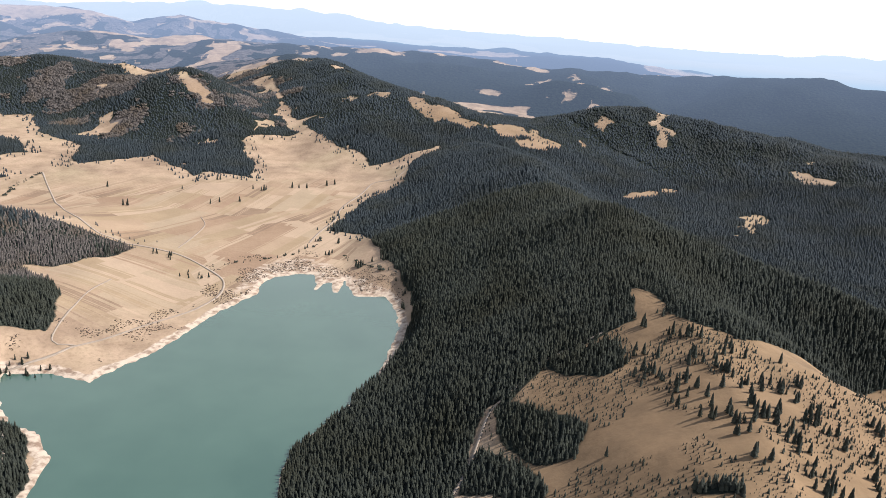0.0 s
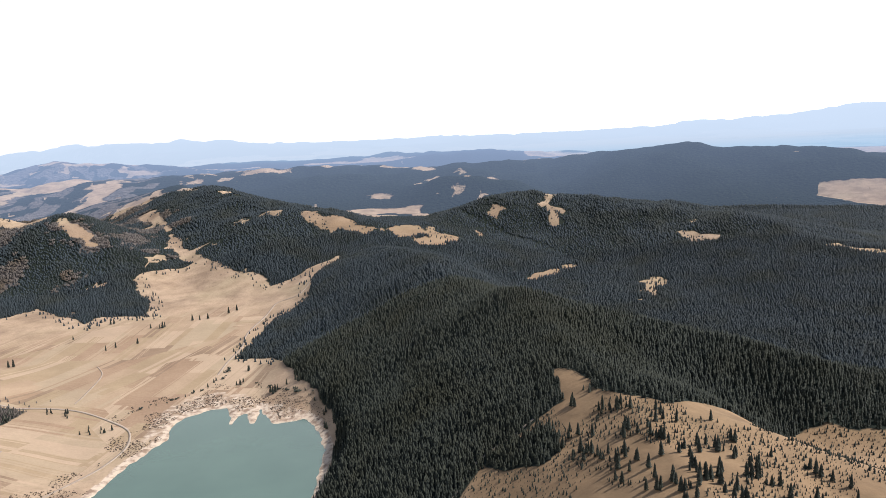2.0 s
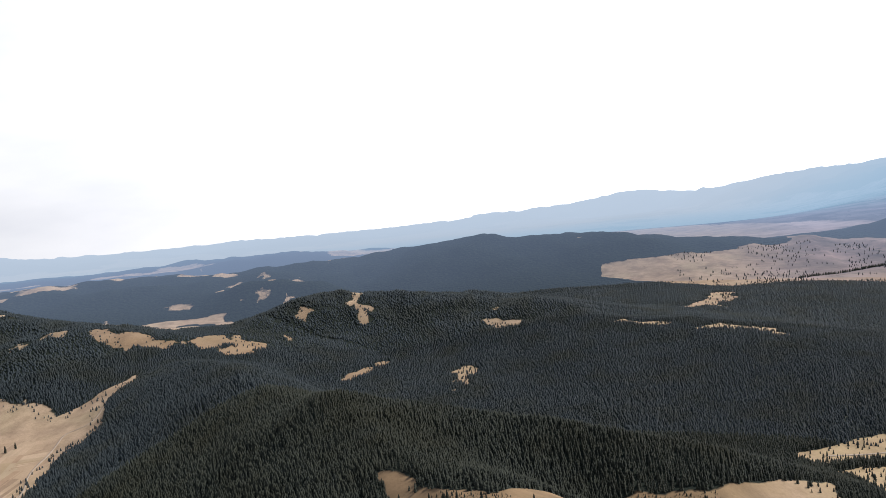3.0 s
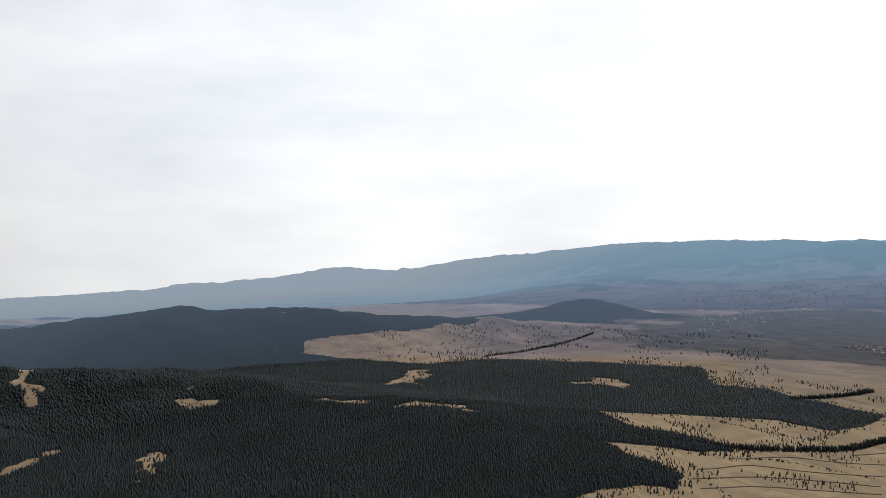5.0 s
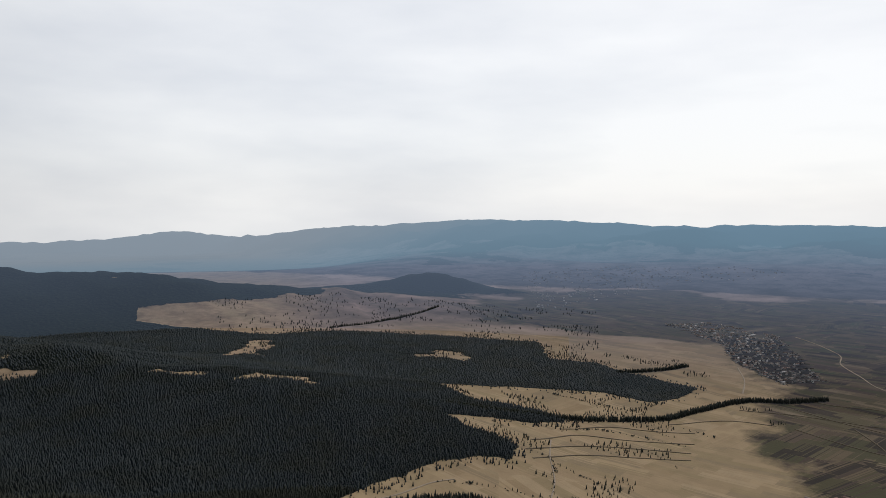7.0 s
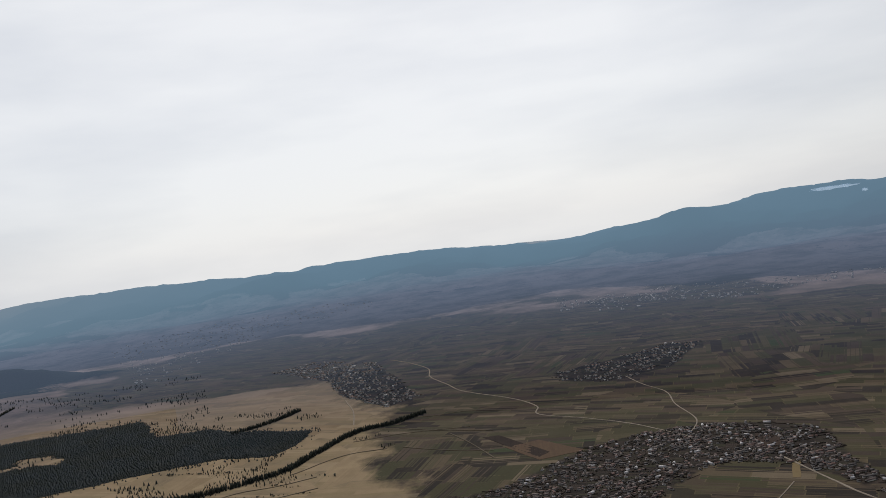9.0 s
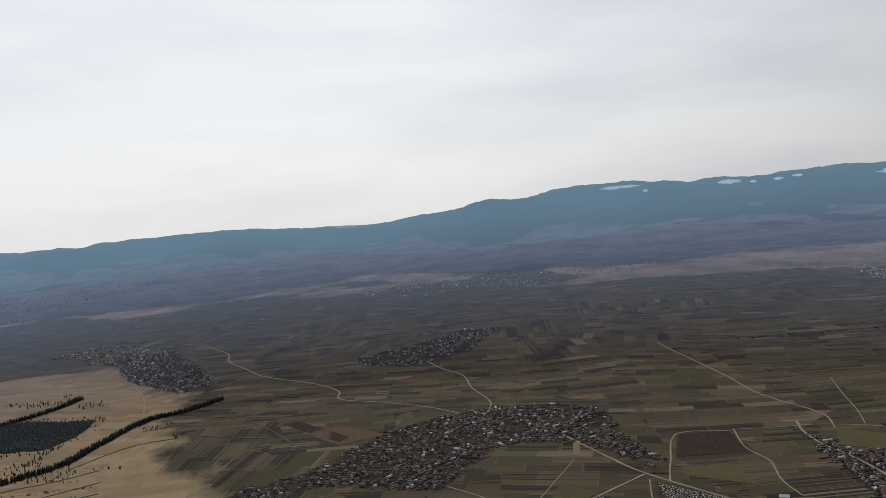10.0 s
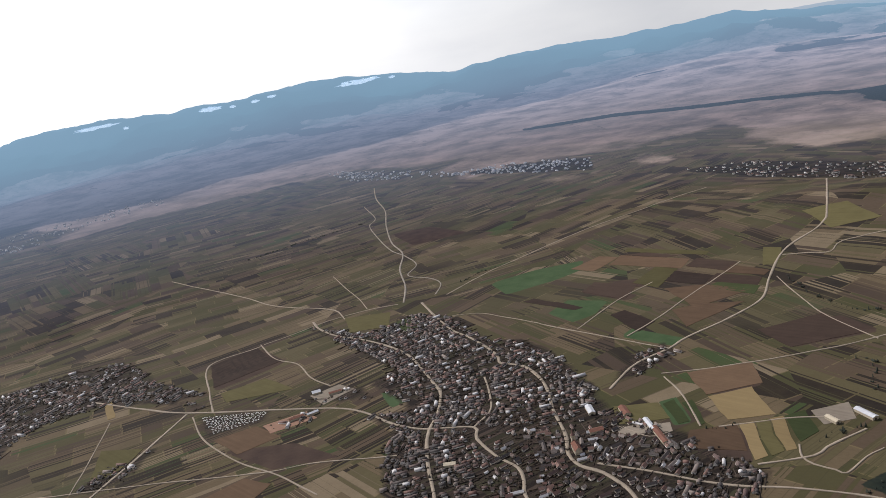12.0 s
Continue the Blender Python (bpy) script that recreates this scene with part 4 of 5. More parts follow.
STREAM = plain_material("pale_stream_gravel", (0.10, 0.082, 0.062), (0.24, 0.21, 0.175), 12)
WALL = plain_material("lime_plaster", (0.16, 0.125, 0.10), (0.74, 0.67, 0.58), 3, 0.9, True)
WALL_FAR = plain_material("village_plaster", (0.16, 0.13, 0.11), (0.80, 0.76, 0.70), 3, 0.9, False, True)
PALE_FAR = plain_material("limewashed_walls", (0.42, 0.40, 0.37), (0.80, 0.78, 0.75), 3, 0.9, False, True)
HAZY_ROOF = plain_material("hazed_far_roofs", (0.05, 0.045, 0.05), (0.34, 0.33, 0.34), 3, 0.9, False, True)
HAZY_WALL = plain_material("hazed_far_limewash", (0.16, 0.15, 0.15), (0.84, 0.83, 0.82), 3, 0.9, False, True)
# faint haze glow painted onto the far walls and roofs as emission
for mat in (HAZY_ROOF, HAZY_WALL):
    mat.node_tree.nodes["Principled BSDF"].inputs["Emission Color"].default_value = NEAR_HAZE
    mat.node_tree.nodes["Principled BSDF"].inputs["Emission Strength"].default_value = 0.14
ROOF, ROOF_FAR = roof_material("roof_tiles", True), roof_material("village_roofs", False)
BARK = plain_material("spruce_bark", (0.035, 0.025, 0.018), (0.075, 0.055, 0.042), 0.6)
SNOW = plain_material("hazed_old_snow", (0.84, 0.89, 0.95), (0.90, 0.94, 0.98), 30)
# haze light painted into the snow as emission, since no sun reaches it
SNOW.node_tree.nodes["Principled BSDF"].inputs["Emission Color"].default_value = HAZE_LIGHT
SNOW.node_tree.nodes["Principled BSDF"].inputs["Emission Strength"].default_value = 0.7
BRICK = plain_material("chimney_brick", (0.12, 0.055, 0.04), (0.20, 0.09, 0.065), 0.5)


# ---------------------------------------------------------------- the land as one sheet
def mesh_object(name, verts, faces, material, parent=None):
    me = bpy.data.meshes.new(name)
    verts, faces = np.asarray(verts, np.float32), np.asarray(faces, np.int32)
    me.vertices.add(len(verts))
    me.vertices.foreach_set("co", verts.ravel())
    k = faces.shape[1]
    me.loops.add(faces.size)
    me.loops.foreach_set("vertex_index", faces.ravel())
    me.polygons.add(len(faces))
    me.polygons.foreach_set("loop_start", np.arange(0, faces.size, k, dtype=np.int32))
    me.update(calc_edges=True)
    me.materials.append(material)
    ob = new(name, me)
    if parent is not None:
        ob.parent = parent
    return ob


def give(ob, key, values):
    a = ob.data.attributes.new(key, "FLOAT", "POINT")
    a.data.foreach_set("value", np.asarray(values, np.float32))


def heath_from(az):
    """Distance at which the plain's fields give way to the brown foothill pastures."""
    return np.interp(-az, (50, 62, 95, 108, 125, 135, 150, 165, 180), (7600, 7800, 7300, 6700, 5900, 5500, 4900, 4300, 3800))


def cropland(x, y):
    """1 on the ploughed plain, 0 on pasture."""
    az, r = np.degrees(np.arctan2(-x, y)), np.hypot(x, y)
    rough, wide = fbm(x, y, 260, 4), fbm(x + 900, y, 800, 4)
    out = heath_from(az) + 1500 * wide
    c = smooth(-69, -87, az + 5 * rough) * smooth(700, -1300, r - out)
    c = np.maximum(c, smooth(-54, -63, az + 9 * wide) * smooth(4000, 4700, r + 900 * wide) * smooth(700, -1300, r - out))
    return c * smooth(350, 700, r)


def land_sheets(azs, rs):
    """The land as one net of bearings and distances, parted into the ground and the far backdrop."""
    a, r = np.meshgrid(azs, rs)
    x, y = polar(a.ravel(), r.ravel())
    a, r = a.ravel(), r.ravel()
    z, d = lake_bed(x, y, land(x, y))
    w = woodland(x, y)
    yard, corn, plough = (np.full(x.shape, -1e9) for _ in range(3))
    for total, outlines in ((yard, VILLAGES.values()), (corn, GREEN_FIELDS), (plough, PLOUGHED)):
        for outline in outlines:
            np.maximum(total, edge_distance(x, y, outline), out=total)
    cleared = np.full(x.shape, -1e9)
    for outline in CLEARINGS[1:]:
        np.maximum(cleared, edge_distance(x, y, outline), out=cleared)
    az = np.degrees(np.arctan2(-x, y))
    cover = {
        "wood": np.clip(0.5 + w / (12 + r * 0.007) * 0.5, 0, 1),
        "crop": cropland(x, y),
        "bare": np.maximum(smooth(8, 15, az) * smooth(2500, 3300, r), smooth(11, 17, az) * smooth(3700, 4300, r)) * np.clip(0.40 + 2.6 * fbm(x, y, 120, 4), 0, 1),
        "heath": np.maximum(0.6 * smooth(-60, -20, cleared) * (r < 3300), np.maximum(smooth(1400, 1150, r) * smooth(-4, -9, az) * smooth(140, 190, z), np.maximum(smooth(-1500, 200, r - heath_from(az)) * smooth(-42, -52, az), 0.9 * smooth(1100, 1400, r) * smooth(-40, -48, az)))),
        "parcel": np.maximum(smooth(4, 9, az) * smooth(1250, 1450, r) * smooth(2500, 2200, r) * smooth(150, 110, z), smooth(-46, -56, az) * smooth(-92, -80, az) * smooth(5000, 4000, r)),
        "corn": np.clip(0.5 + corn / 40, 0, 1), "plough": np.clip(0.5 + plough / 40, 0, 1), "yard": np.clip(0.5 + yard / 60, 0, 1) * smooth(5200, 4000, r),
        "shore": np.maximum(smooth(-20, -5, d + 14 * fbm(x, y, 90, 3)) * (d < 500), 0.52 * smooth(-12, 5, edge_distance(x, y, DRAINED) + 12 * fbm(x, y, 30, 3))),
    }
    where = squeeze(np.stack([x, y, z], 1))
    n, m = len(azs), len(rs)
    i = (np.arange(m - 1)[:, None] * n + np.arange(n - 1)[None, :]).ravel()
    faces = np.stack([i, i + 1, i + n + 1, i + n], 1)[:, ::-1]
    far = r[i] >= np.where(a[i] > -64, BACKDROP_FROM, PLAIN_FROM)
    made = []
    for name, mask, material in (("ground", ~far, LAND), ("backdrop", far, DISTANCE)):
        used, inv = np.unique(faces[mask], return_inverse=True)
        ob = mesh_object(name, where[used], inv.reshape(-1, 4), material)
        plan = ob.data.attributes.new("plan", "FLOAT_VECTOR", "POINT")
        plan.data.foreach_set("vector", np.stack([x, y, z * 0], 1)[used].astype(np.float32).ravel())
        for key, values in cover.items():
            give(ob, key, values[used])
        ob.data.polygons.foreach_set("use_smooth", np.ones(len(ob.data.polygons), bool))
        made.append(ob)
    return made


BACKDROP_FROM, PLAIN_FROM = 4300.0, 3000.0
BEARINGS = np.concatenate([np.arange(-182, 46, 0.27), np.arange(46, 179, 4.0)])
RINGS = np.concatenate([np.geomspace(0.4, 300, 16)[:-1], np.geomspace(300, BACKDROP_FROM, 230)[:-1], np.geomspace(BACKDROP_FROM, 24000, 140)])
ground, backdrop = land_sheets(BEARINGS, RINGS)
tagged(ground, "dry tan pasture and strip fields between wooded hills", "ground", kind="structure")
tagged(backdrop, "far blue hazy mountains beyond a wide basin", "mountains", kind="structure")


def lake():
    d = 12.0
    gx, gy = np.meshgrid(np.arange(-800, 60, d), np.arange(200, 1640, d))
    x, y = gx.ravel(), gy.ravel()
    n, m = gx.shape[1], gx.shape[0]
    i = (np.arange(m - 1)[:, None] * n + np.arange(n - 1)[None, :]).ravel()
    keep = edge_distance(x, y, LAKE)[i] > -40
    f = np.stack([i, i + 1, i + n + 1, i + n], 1)[keep]
    used, inv = np.unique(f, return_inverse=True)
    pts = np.stack([x, y, np.full(x.shape, LAKE_Z)], 1)[used]
    ob = mesh_object("water", squeeze(pts), inv.reshape(f.shape), WATER)
    return tagged(ob, "calm green reservoir lake with pale low-water banks", "lake", kind="structure")


lake()


# ---------------------------------------------------------------- spruce forest
def spruce_shape(tiers, sides, seed, droop=0.0):
    """A spruce crown of unit height: ragged tiers of hanging boughs."""
    rng = np.random.RandomState(seed)
    verts, faces = [], []
    for k in range(tiers):
        low, top = k / tiers * 0.86 + 0.03, min(1.0, (k + 1.75) / tiers)
        rad = 0.155 * (1 - 0.80 * k / tiers) + 0.012
        first = len(verts)
        for j in range(sides):
            a = 2 * math.pi * (j + 0.5 * (k % 2)) / sides
            q = rad * (1.0 + 0.35 * (rng.rand() - 0.5)) * (1.0 if j % 2 else 0.78)
            verts.append((q * math.cos(a), q * math.sin(a), low + 0.04 * (rng.rand() - 0.5)))
        verts.append((0.01 * rng.randn(), 0.01 * rng.randn(), 1.0 if k == tiers - 1 else top))
        faces += [(first + j, first + (j + 1) % sides, first + sides) for j in range(sides)]
    return np.array(verts), np.array(faces)


def plant(name, x, y, height, shapes, material, rng, girth=1.0):
    """Many crowns joined into one mesh, on the land at plan points."""
    z = surface(x, y)
    k = squeeze_factor(x, y)
    at = squeeze(np.stack([x, y, z - 0.3], 1))
    turn = rng.rand(len(x)) * 2 * math.pi
    kind = rng.randint(0, len(shapes), len(x))
    all_v, all_f, base = [], [], 0
    for s, (v, f) in enumerate(shapes):
        m = np.where(kind == s)[0]
        if len(m) == 0:
            continue
        c, sn, h = np.cos(turn[m])[:, None], np.sin(turn[m])[:, None], (height[m] * k[m])[:, None]
        g = girth * (0.85 + 0.4 * rng.rand(len(m)))[:, None]
        px = (v[None, :, 0] * c - v[None, :, 1] * sn) * h * g + at[m, 0:1]
        py = (v[None, :, 0] * sn + v[None, :, 1] * c) * h * g + at[m, 1:2]
        pz = v[None, :, 2] * h + at[m, 2:3]
        all_v.append(np.stack([px, py, pz], 2).reshape(-1, 3))
        all_f.append((f[None] + (np.arange(len(m)) * len(v))[:, None, None] + base).reshape(-1, 3))
        base += len(m) * len(v)
    return mesh_object(name, np.concatenate(all_v), np.concatenate(all_f), material)


def shrub_shape(seed, sides=6):
    """A ragged leafless bush of unit height: a few leaning sprays."""
    rng = np.random.RandomState(seed)
    v, f = [], []
    for k in range(5):
        a, q = 2 * math.pi * k / 5 + rng.rand(), 0.22 * rng.rand() + 0.08
        cx, cy, top = q * math.cos(a), q * math.sin(a), 0.6 + 0.4 * rng.rand()
        first = len(v)
        v += [(cx + 0.22 * math.cos(a + s), cy + 0.22 * math.sin(a + s), 0.12 + 0.25 * rng.rand()) for s in (0, 2.1, 4.2)]
        v += [(cx * 1.8 + 0.05 * rng.randn(), cy * 1.8 + 0.05 * rng.randn(), top)]
        f += [(first, first + 1, first + 3), (first + 1, first + 2, first + 3), (first + 2, first, first + 3)]
    return np.array(v), np.array(f)


SHRUBS = [shrub_shape(s) for s in range(4)]


def scatter(x0, x1, y0, y1, step, rng):
    gx, gy = np.meshgrid(np.arange(x0, x1, step), np.arange(y0, y1, step))
    return (gx + (rng.rand(*gx.shape) - 0.5) * step * 0.95).ravel(), (gy + (rng.rand(*gy.shape) - 0.5) * step * 0.95).ravel()


def forest(lo, hi, step, tall, shapes, seed, label, girth=1.0, needles=SPRUCE):
    rng = np.random.RandomState(seed)
    x, y = scatter(-2200, min(hi, 4000), 200, min(hi, 4300), step, rng)
    r, az = np.hypot(x, y), np.degrees(np.arctan2(-x, y))
    m = (r >= lo) & (r < hi) & (az > -78) & (az < 38)
    x, y = x[m], y[m]
    w = woodland(x, y)
    bare = smooth(8, 15, np.degrees(np.arctan2(-x, y))) * smooth(2500, 3300, np.hypot(x, y)) * np.clip(0.40 + 2.6 * fbm(x, y, 120, 4), 0, 1)
    leafless = (w > 0) & (bare + 0.5 * fbm(x, y, 60, 3) >= 0.5) & (rng.rand(len(x)) < 0.8)
    if leafless.any():
        bx, by = x[leafless], y[leafless]
        tagged(plant("leafless_wood", bx, by, 7 + 6 * rng.rand(len(bx)), SHRUBS, LARCH, rng, 1.5), "grey leafless wood on the upper hillsides", "forest", kind="stuff")
    loose = (w > -45) & (rng.rand(len(x)) < 0.09) & (np.hypot(x, y) > 1750)
    m = ((w > 0) | loose) & (bare + 0.5 * fbm(x, y, 60, 3) < 0.5)
    x, y, w = x[m], y[m], w[m]
    h = tall * (0.72 + 0.5 * rng.rand(len(x))) * (0.8 + 0.2 * smooth(0, 25, w)) * (1 + 0.35 * fbm(x, y, 140, 2))
    brown = (np.degrees(np.arctan2(-x, y)) > 21) & (np.hypot(x, y) < 2000) & (y > 1330) & (fbm(x, y, 120, 3) + 0.5 * rng.rand(len(x)) > 0.12)
    if brown.any():
        tagged(plant("larch_wood", x[brown], y[brown], h[brown] * 0.8, shapes, LARCH, rng, girth), "brown leafless larch wood mixed with spruce", "forest", kind="stuff")
    x, y, h = x[~brown], y[~brown], h[~brown]
    return tagged(plant("spruce_forest", x, y, h, shapes, needles, rng, girth), label, "forest", kind="stuff")


forest(300, 1750, 5.2, 14.0, [spruce_shape(3, 6, s) for s in range(5)], 3, "dense dark green spruce forest on the near slopes", 1.32)
forest(1750, 2900, 7.0, 11.5, [spruce_shape(2, 5, s) for s in range(4)], 4, "dark spruce forest covering the hills behind the ridge", 2.0, HAZED_SPRUCE)
forest(2900, BACKDROP_FROM, 9.6, 8.5, [spruce_shape(1, 5, s) for s in range(4)], 5, "dark spruce forest on farther hills, tinted blue for haze", 3.4, HAZED_SPRUCE)


# ---------------------------------------------------------------- roads and tracks
def smooth_line(pts, step):
    """Points every few metres along a rounded line through plan points."""
    p = np.array(pts, float)
    p = np.concatenate([[2 * p[0] - p[1]], p, [2 * p[-1] - p[-2]]])
    made = []
    for i in range(1, len(p) - 2):
        n = max(2, int(np.hypot(*(p[i + 1] - p[i])) / step))
        t = np.arange(n)[:, None] / n
        a, b, c, d = p[i - 1], p[i], p[i + 1], p[i + 2]
        made.append(0.5 * (2 * b + (c - a) * t + (2 * a - 5 * b + 4 * c - d) * t ** 2 + (3 * b - a - 3 * c + d) * t ** 3))
    return np.concatenate(made + [p[-2:-1]])


def ribbon(name, pts, width, material, lift=0.9, thick=0.9):
    line = smooth_line(pts, 12.0)
    way = np.gradient(line, axis=0)
    way /= np.maximum(np.hypot(way[:, 0], way[:, 1]), 1e-6)[:, None]
    side = np.stack([-way[:, 1], way[:, 0]], 1)
    ragged = width * 0.44 * (1 + 0.45 * fbm(line[:, 0] + 77, line[:, 1], 45, 4))[:, None]
    rails = []
    for off, drop in ((-1.0, -thick), (-0.98, 0.0), (0.0, 0.12), (0.98, 0.0), (1.0, -thick)):
        q = line + side * ragged * off
        rails.append(squeeze(np.stack([q[:, 0], q[:, 1], surface(q[:, 0], q[:, 1]) + lift + drop], 1)))
    v = np.stack(rails, 1).reshape(-1, 3)
    n, k = len(line), len(rails)
    i = (np.arange(n - 1)[:, None] * k + np.arange(k - 1)[None, :]).ravel()
    return mesh_object(name, v, np.stack([i, i + k, i + k + 1, i + 1], 1)[:, ::-1], material)


ROAD_LABELS = {"road": "pale worn road winding over the plain", "track": "narrow pale dirt track between fields", "stream_bed": "pale gravel stream bed with a dry course"}
for kind_of_way, wide, pts in ROADS:
    tagged(ribbon(kind_of_way, pts, wide, STREAM if kind_of_way == "stream_bed" else ROAD), ROAD_LABELS[kind_of_way], kind_of_way.replace("_", " "), kind="structure")


BANK = plain_material("rank_brown_grass", (0.030, 0.022, 0.013), (0.085, 0.062, 0.034), 9)
for pts in BANKS:
    tagged(ribbon("terrace_bank", pts, 6.5, BANK, 1.0, 1.4), "dark rough grass bank between pasture terraces", "bank", kind="structure")

FIELD_LABELS = {"ploughed": "dark freshly ploughed field with straight edges", "brown": "bare brown field between farm tracks", "olive": "olive green fallow field on the plain",
                "straw": "pale tan stubble field on the plain", "dark_green": "dark green winter crop field", "sand": "pale gravel yard beside the works", "clay": "reddish earth yard of the sawmill"}


def field_patch(kind_of_field, corners):
    """One field: a slightly raised sheet of soil that follows the land, its rim let into the ground."""
    a, b, c, d = (np.array(q, float) for q in corners)
    nu, nv = (max(4, int(max(np.hypot(*(p - q)), np.hypot(*(r - t))) / 18)) for p, q, r, t in ((a, b, d, c), (a, d, b, c)))
    steps_u, steps_v = (np.concatenate([[0], np.linspace(0, 1, n + 1), [1]]) for n in (nu, nv))
    u, v = (g.ravel()[:, None] for g in np.meshgrid(steps_u, steps_v))
    q = (a * (1 - u) + b * u) * (1 - v) + (d * (1 - u) + c * u) * v
    edge = (fbm(q[:, 0], q[:, 1], 40, 2) * 5)[:, None]
    q = q + edge * np.array([[0.6, 0.8]])
    n, m = len(steps_u), len(steps_v)
    rim = np.zeros((m, n), bool)
    rim[[0, -1], :] = rim[:, [0, -1]] = True
    z = surface(q[:, 0], q[:, 1]) + np.where(rim.ravel(), -0.6, 0.4 + np.hypot(q[:, 0], q[:, 1]) * 1e-4)
    i = (np.arange(m - 1)[:, None] * n + np.arange(n - 1)[None, :]).ravel()
    f = np.stack([i, i + 1, i + n + 1, i + n], 1)
    if np.cross(b - a, d - a) < 0:
        f = f[:, ::-1]
    ob = mesh_object("field", squeeze(np.c_[q, z]), f, FIELD_MATERIALS[kind_of_field])
    ob.data.polygons.foreach_set("use_smooth", np.zeros(len(f), bool))
    return tagged(ob, FIELD_LABELS[kind_of_field], "field", kind="structure")


for kind_of_field, corners in FIELDS:
    field_patch(kind_of_field, corners)


# ---------------------------------------------------------------- single trees, belts and hedges
def part(name, data, parent, label=""):
    ob = new(name, data)
    ob.parent = parent
    return tagged(ob, label)


def tree_parts(seed):
    """Trunk and crown meshes of one spruce, a metre high, to be scaled."""
    rng = np.random.RandomState(seed)
    v, f = spruce_shape(7, 10, seed)
    v[:, 2] = 0.06 + v[:, 2] * 0.94
    v[:, :2] *= 1.05
    crown = bpy.data.meshes.new("crown")
    crown.from_pydata([tuple(p) for p in v], [], [tuple(int(i) for i in q) for q in f])
    crown.materials.append(SPRUCE)
    bm = bmesh.new()
    bmesh.ops.create_cone(bm, segments=7, radius1=0.018, radius2=0.004, depth=0.9, cap_ends=True, matrix=Matrix.Translation((0, 0, 0.42)))
    for k in range(9):
        a, z = k * 2.4, 0.08 + 0.08 * k
        m = Matrix.Translation((0.05 * math.cos(a), 0.05 * math.sin(a), z)) @ Matrix.Rotation(a, 4, "Z") @ Matrix.Rotation(radians(100), 4, "Y")
        bmesh.ops.create_cone(bm, segments=4, radius1=0.005, radius2=0.002, depth=0.11 * (1 - 0.08 * k), cap_ends=True, matrix=m)
    trunk = bpy.data.meshes.new("trunk")
    bm.to_mesh(trunk)
    bm.free()
    trunk.materials.append(BARK)
    return trunk, crown


TREE_KINDS = [tree_parts(s) for s in range(20, 26)]


def single_tree(x, y, height, rng, group, label):
    trunk, crown = TREE_KINDS[rng.randint(len(TREE_KINDS))]
    px, py = np.array([x]), np.array([y])
    at = squeeze(np.stack([px, py, surface(px, py) - 0.2], 1))[0]
    h = height * float(squeeze_factor(px, py)[0])
    tree = tagged(new("spruce_tree"), label, "tree", group)
    tree.matrix_world = pose(*[float(c) for c in at], 0, 0, rng.rand() * 360) @ Matrix.Diagonal((h * (0.95 + 0.4 * rng.rand()),) * 2 + (h, 1))
    part("trunk", trunk, tree)
    part("crown", crown, tree)


rng = np.random.RandomState(11)
for cx, cy, count in MEADOW_CLUMPS:
    count = count if count < 3 else round(count * 1.4)
    for k in range(count):
        big = k < 0.7 * count or count == 1
        single_tree(cx + rng.randn() * 3.2 * math.sqrt(count), cy + rng.randn() * 4.5 * math.sqrt(count), (11.5 + 6 * rng.rand()) if big else (5 + 4 * rng.rand()), rng,
                    "spruces on the hill meadow", "tall dark spruce standing on tan dry meadow" if big else "young dark spruce on tan dry meadow")
for cx, cy, count in VALLEY_CLUMPS:
    for k in range(count):
        single_tree(cx + rng.randn() * 5 * math.sqrt(count - 1), cy + rng.randn() * 6 * math.sqrt(count - 1), 12 + 9 * rng.rand() if count < 4 else 7 + 6 * rng.rand(), rng,
                    "spruces on the valley floor", "dark spruce on the pale valley pasture")


FEW = [spruce_shape(3, 6, s) for s in range(30, 34)]


def along(points, width, gap, rng):
    """Plan points scattered in a belt along a line."""
    line = smooth_line(points, gap)
    per = max(1, int(width / gap))
    q = np.repeat(line, per, 0)
    return q[:, 0] + (rng.rand(len(q)) - 0.5) * width, q[:, 1] + (rng.rand(len(q)) - 0.5) * width


for wide, pts in BELTS:
    x, y = along(pts, wide * 0.85, 4.6, rng)
    tagged(plant("tree_belt", x, y, 11 + 8 * rng.rand(len(x)), FEW, SPRUCE, rng, 1.3), "dense dark belt of trees between pale pastures", "tree belt", kind="stuff")
for pts in ROWS:
    x, y = along(pts, 14, 11.0, rng)
    tagged(plant("hedgerow", x, y, 3.5 + 7 * rng.rand(len(x)) ** 2, FEW + SHRUBS, SPRUCE, rng, 1.5), "sparse hedgerow of dark bushes and young trees", "hedgerow", kind="stuff")

# young growth and bushes over the hill meadow
x, y = scatter(60, 800, 480, 1100, 4.6, rng)
az, r = np.degrees(np.arctan2(-x, y)), np.hypot(x, y)
keep = (woodland(x, y) < -3) & (fbm(x, y, 70, 3) + 0.16 * smooth(1000, 650, r) > -0.03 + 0.14 * smooth(-30, -42, az)) & (r > 500) & (az > -48) & (rng.rand(len(x)) < 0.85)
x, y = x[keep], y[keep]
tagged(plant("young_spruce", x, y, 1.6 + 4.5 * rng.rand(len(x)) ** 2, FEW, SPRUCE, rng, 1.6), "scattered knee-high spruce seedlings and bushes on the meadow", "saplings", kind="stuff")
# scrub on the drained end of the lake and along the shore road
x, y = scatter(-700, 0, 1000, 1800, 5.0, rng)
d = edge_distance(x, y, LAKE)
keep = (d < -12) & (d > -150) & (woodland(x, y) < -5) & (fbm(x, y, 45, 3) > 0.30 - 0.34 * smooth(1330, 1480, y) * smooth(-120, -30, d) - 0.16 * smooth(-60, -25, d))
x, y = x[keep], y[keep]
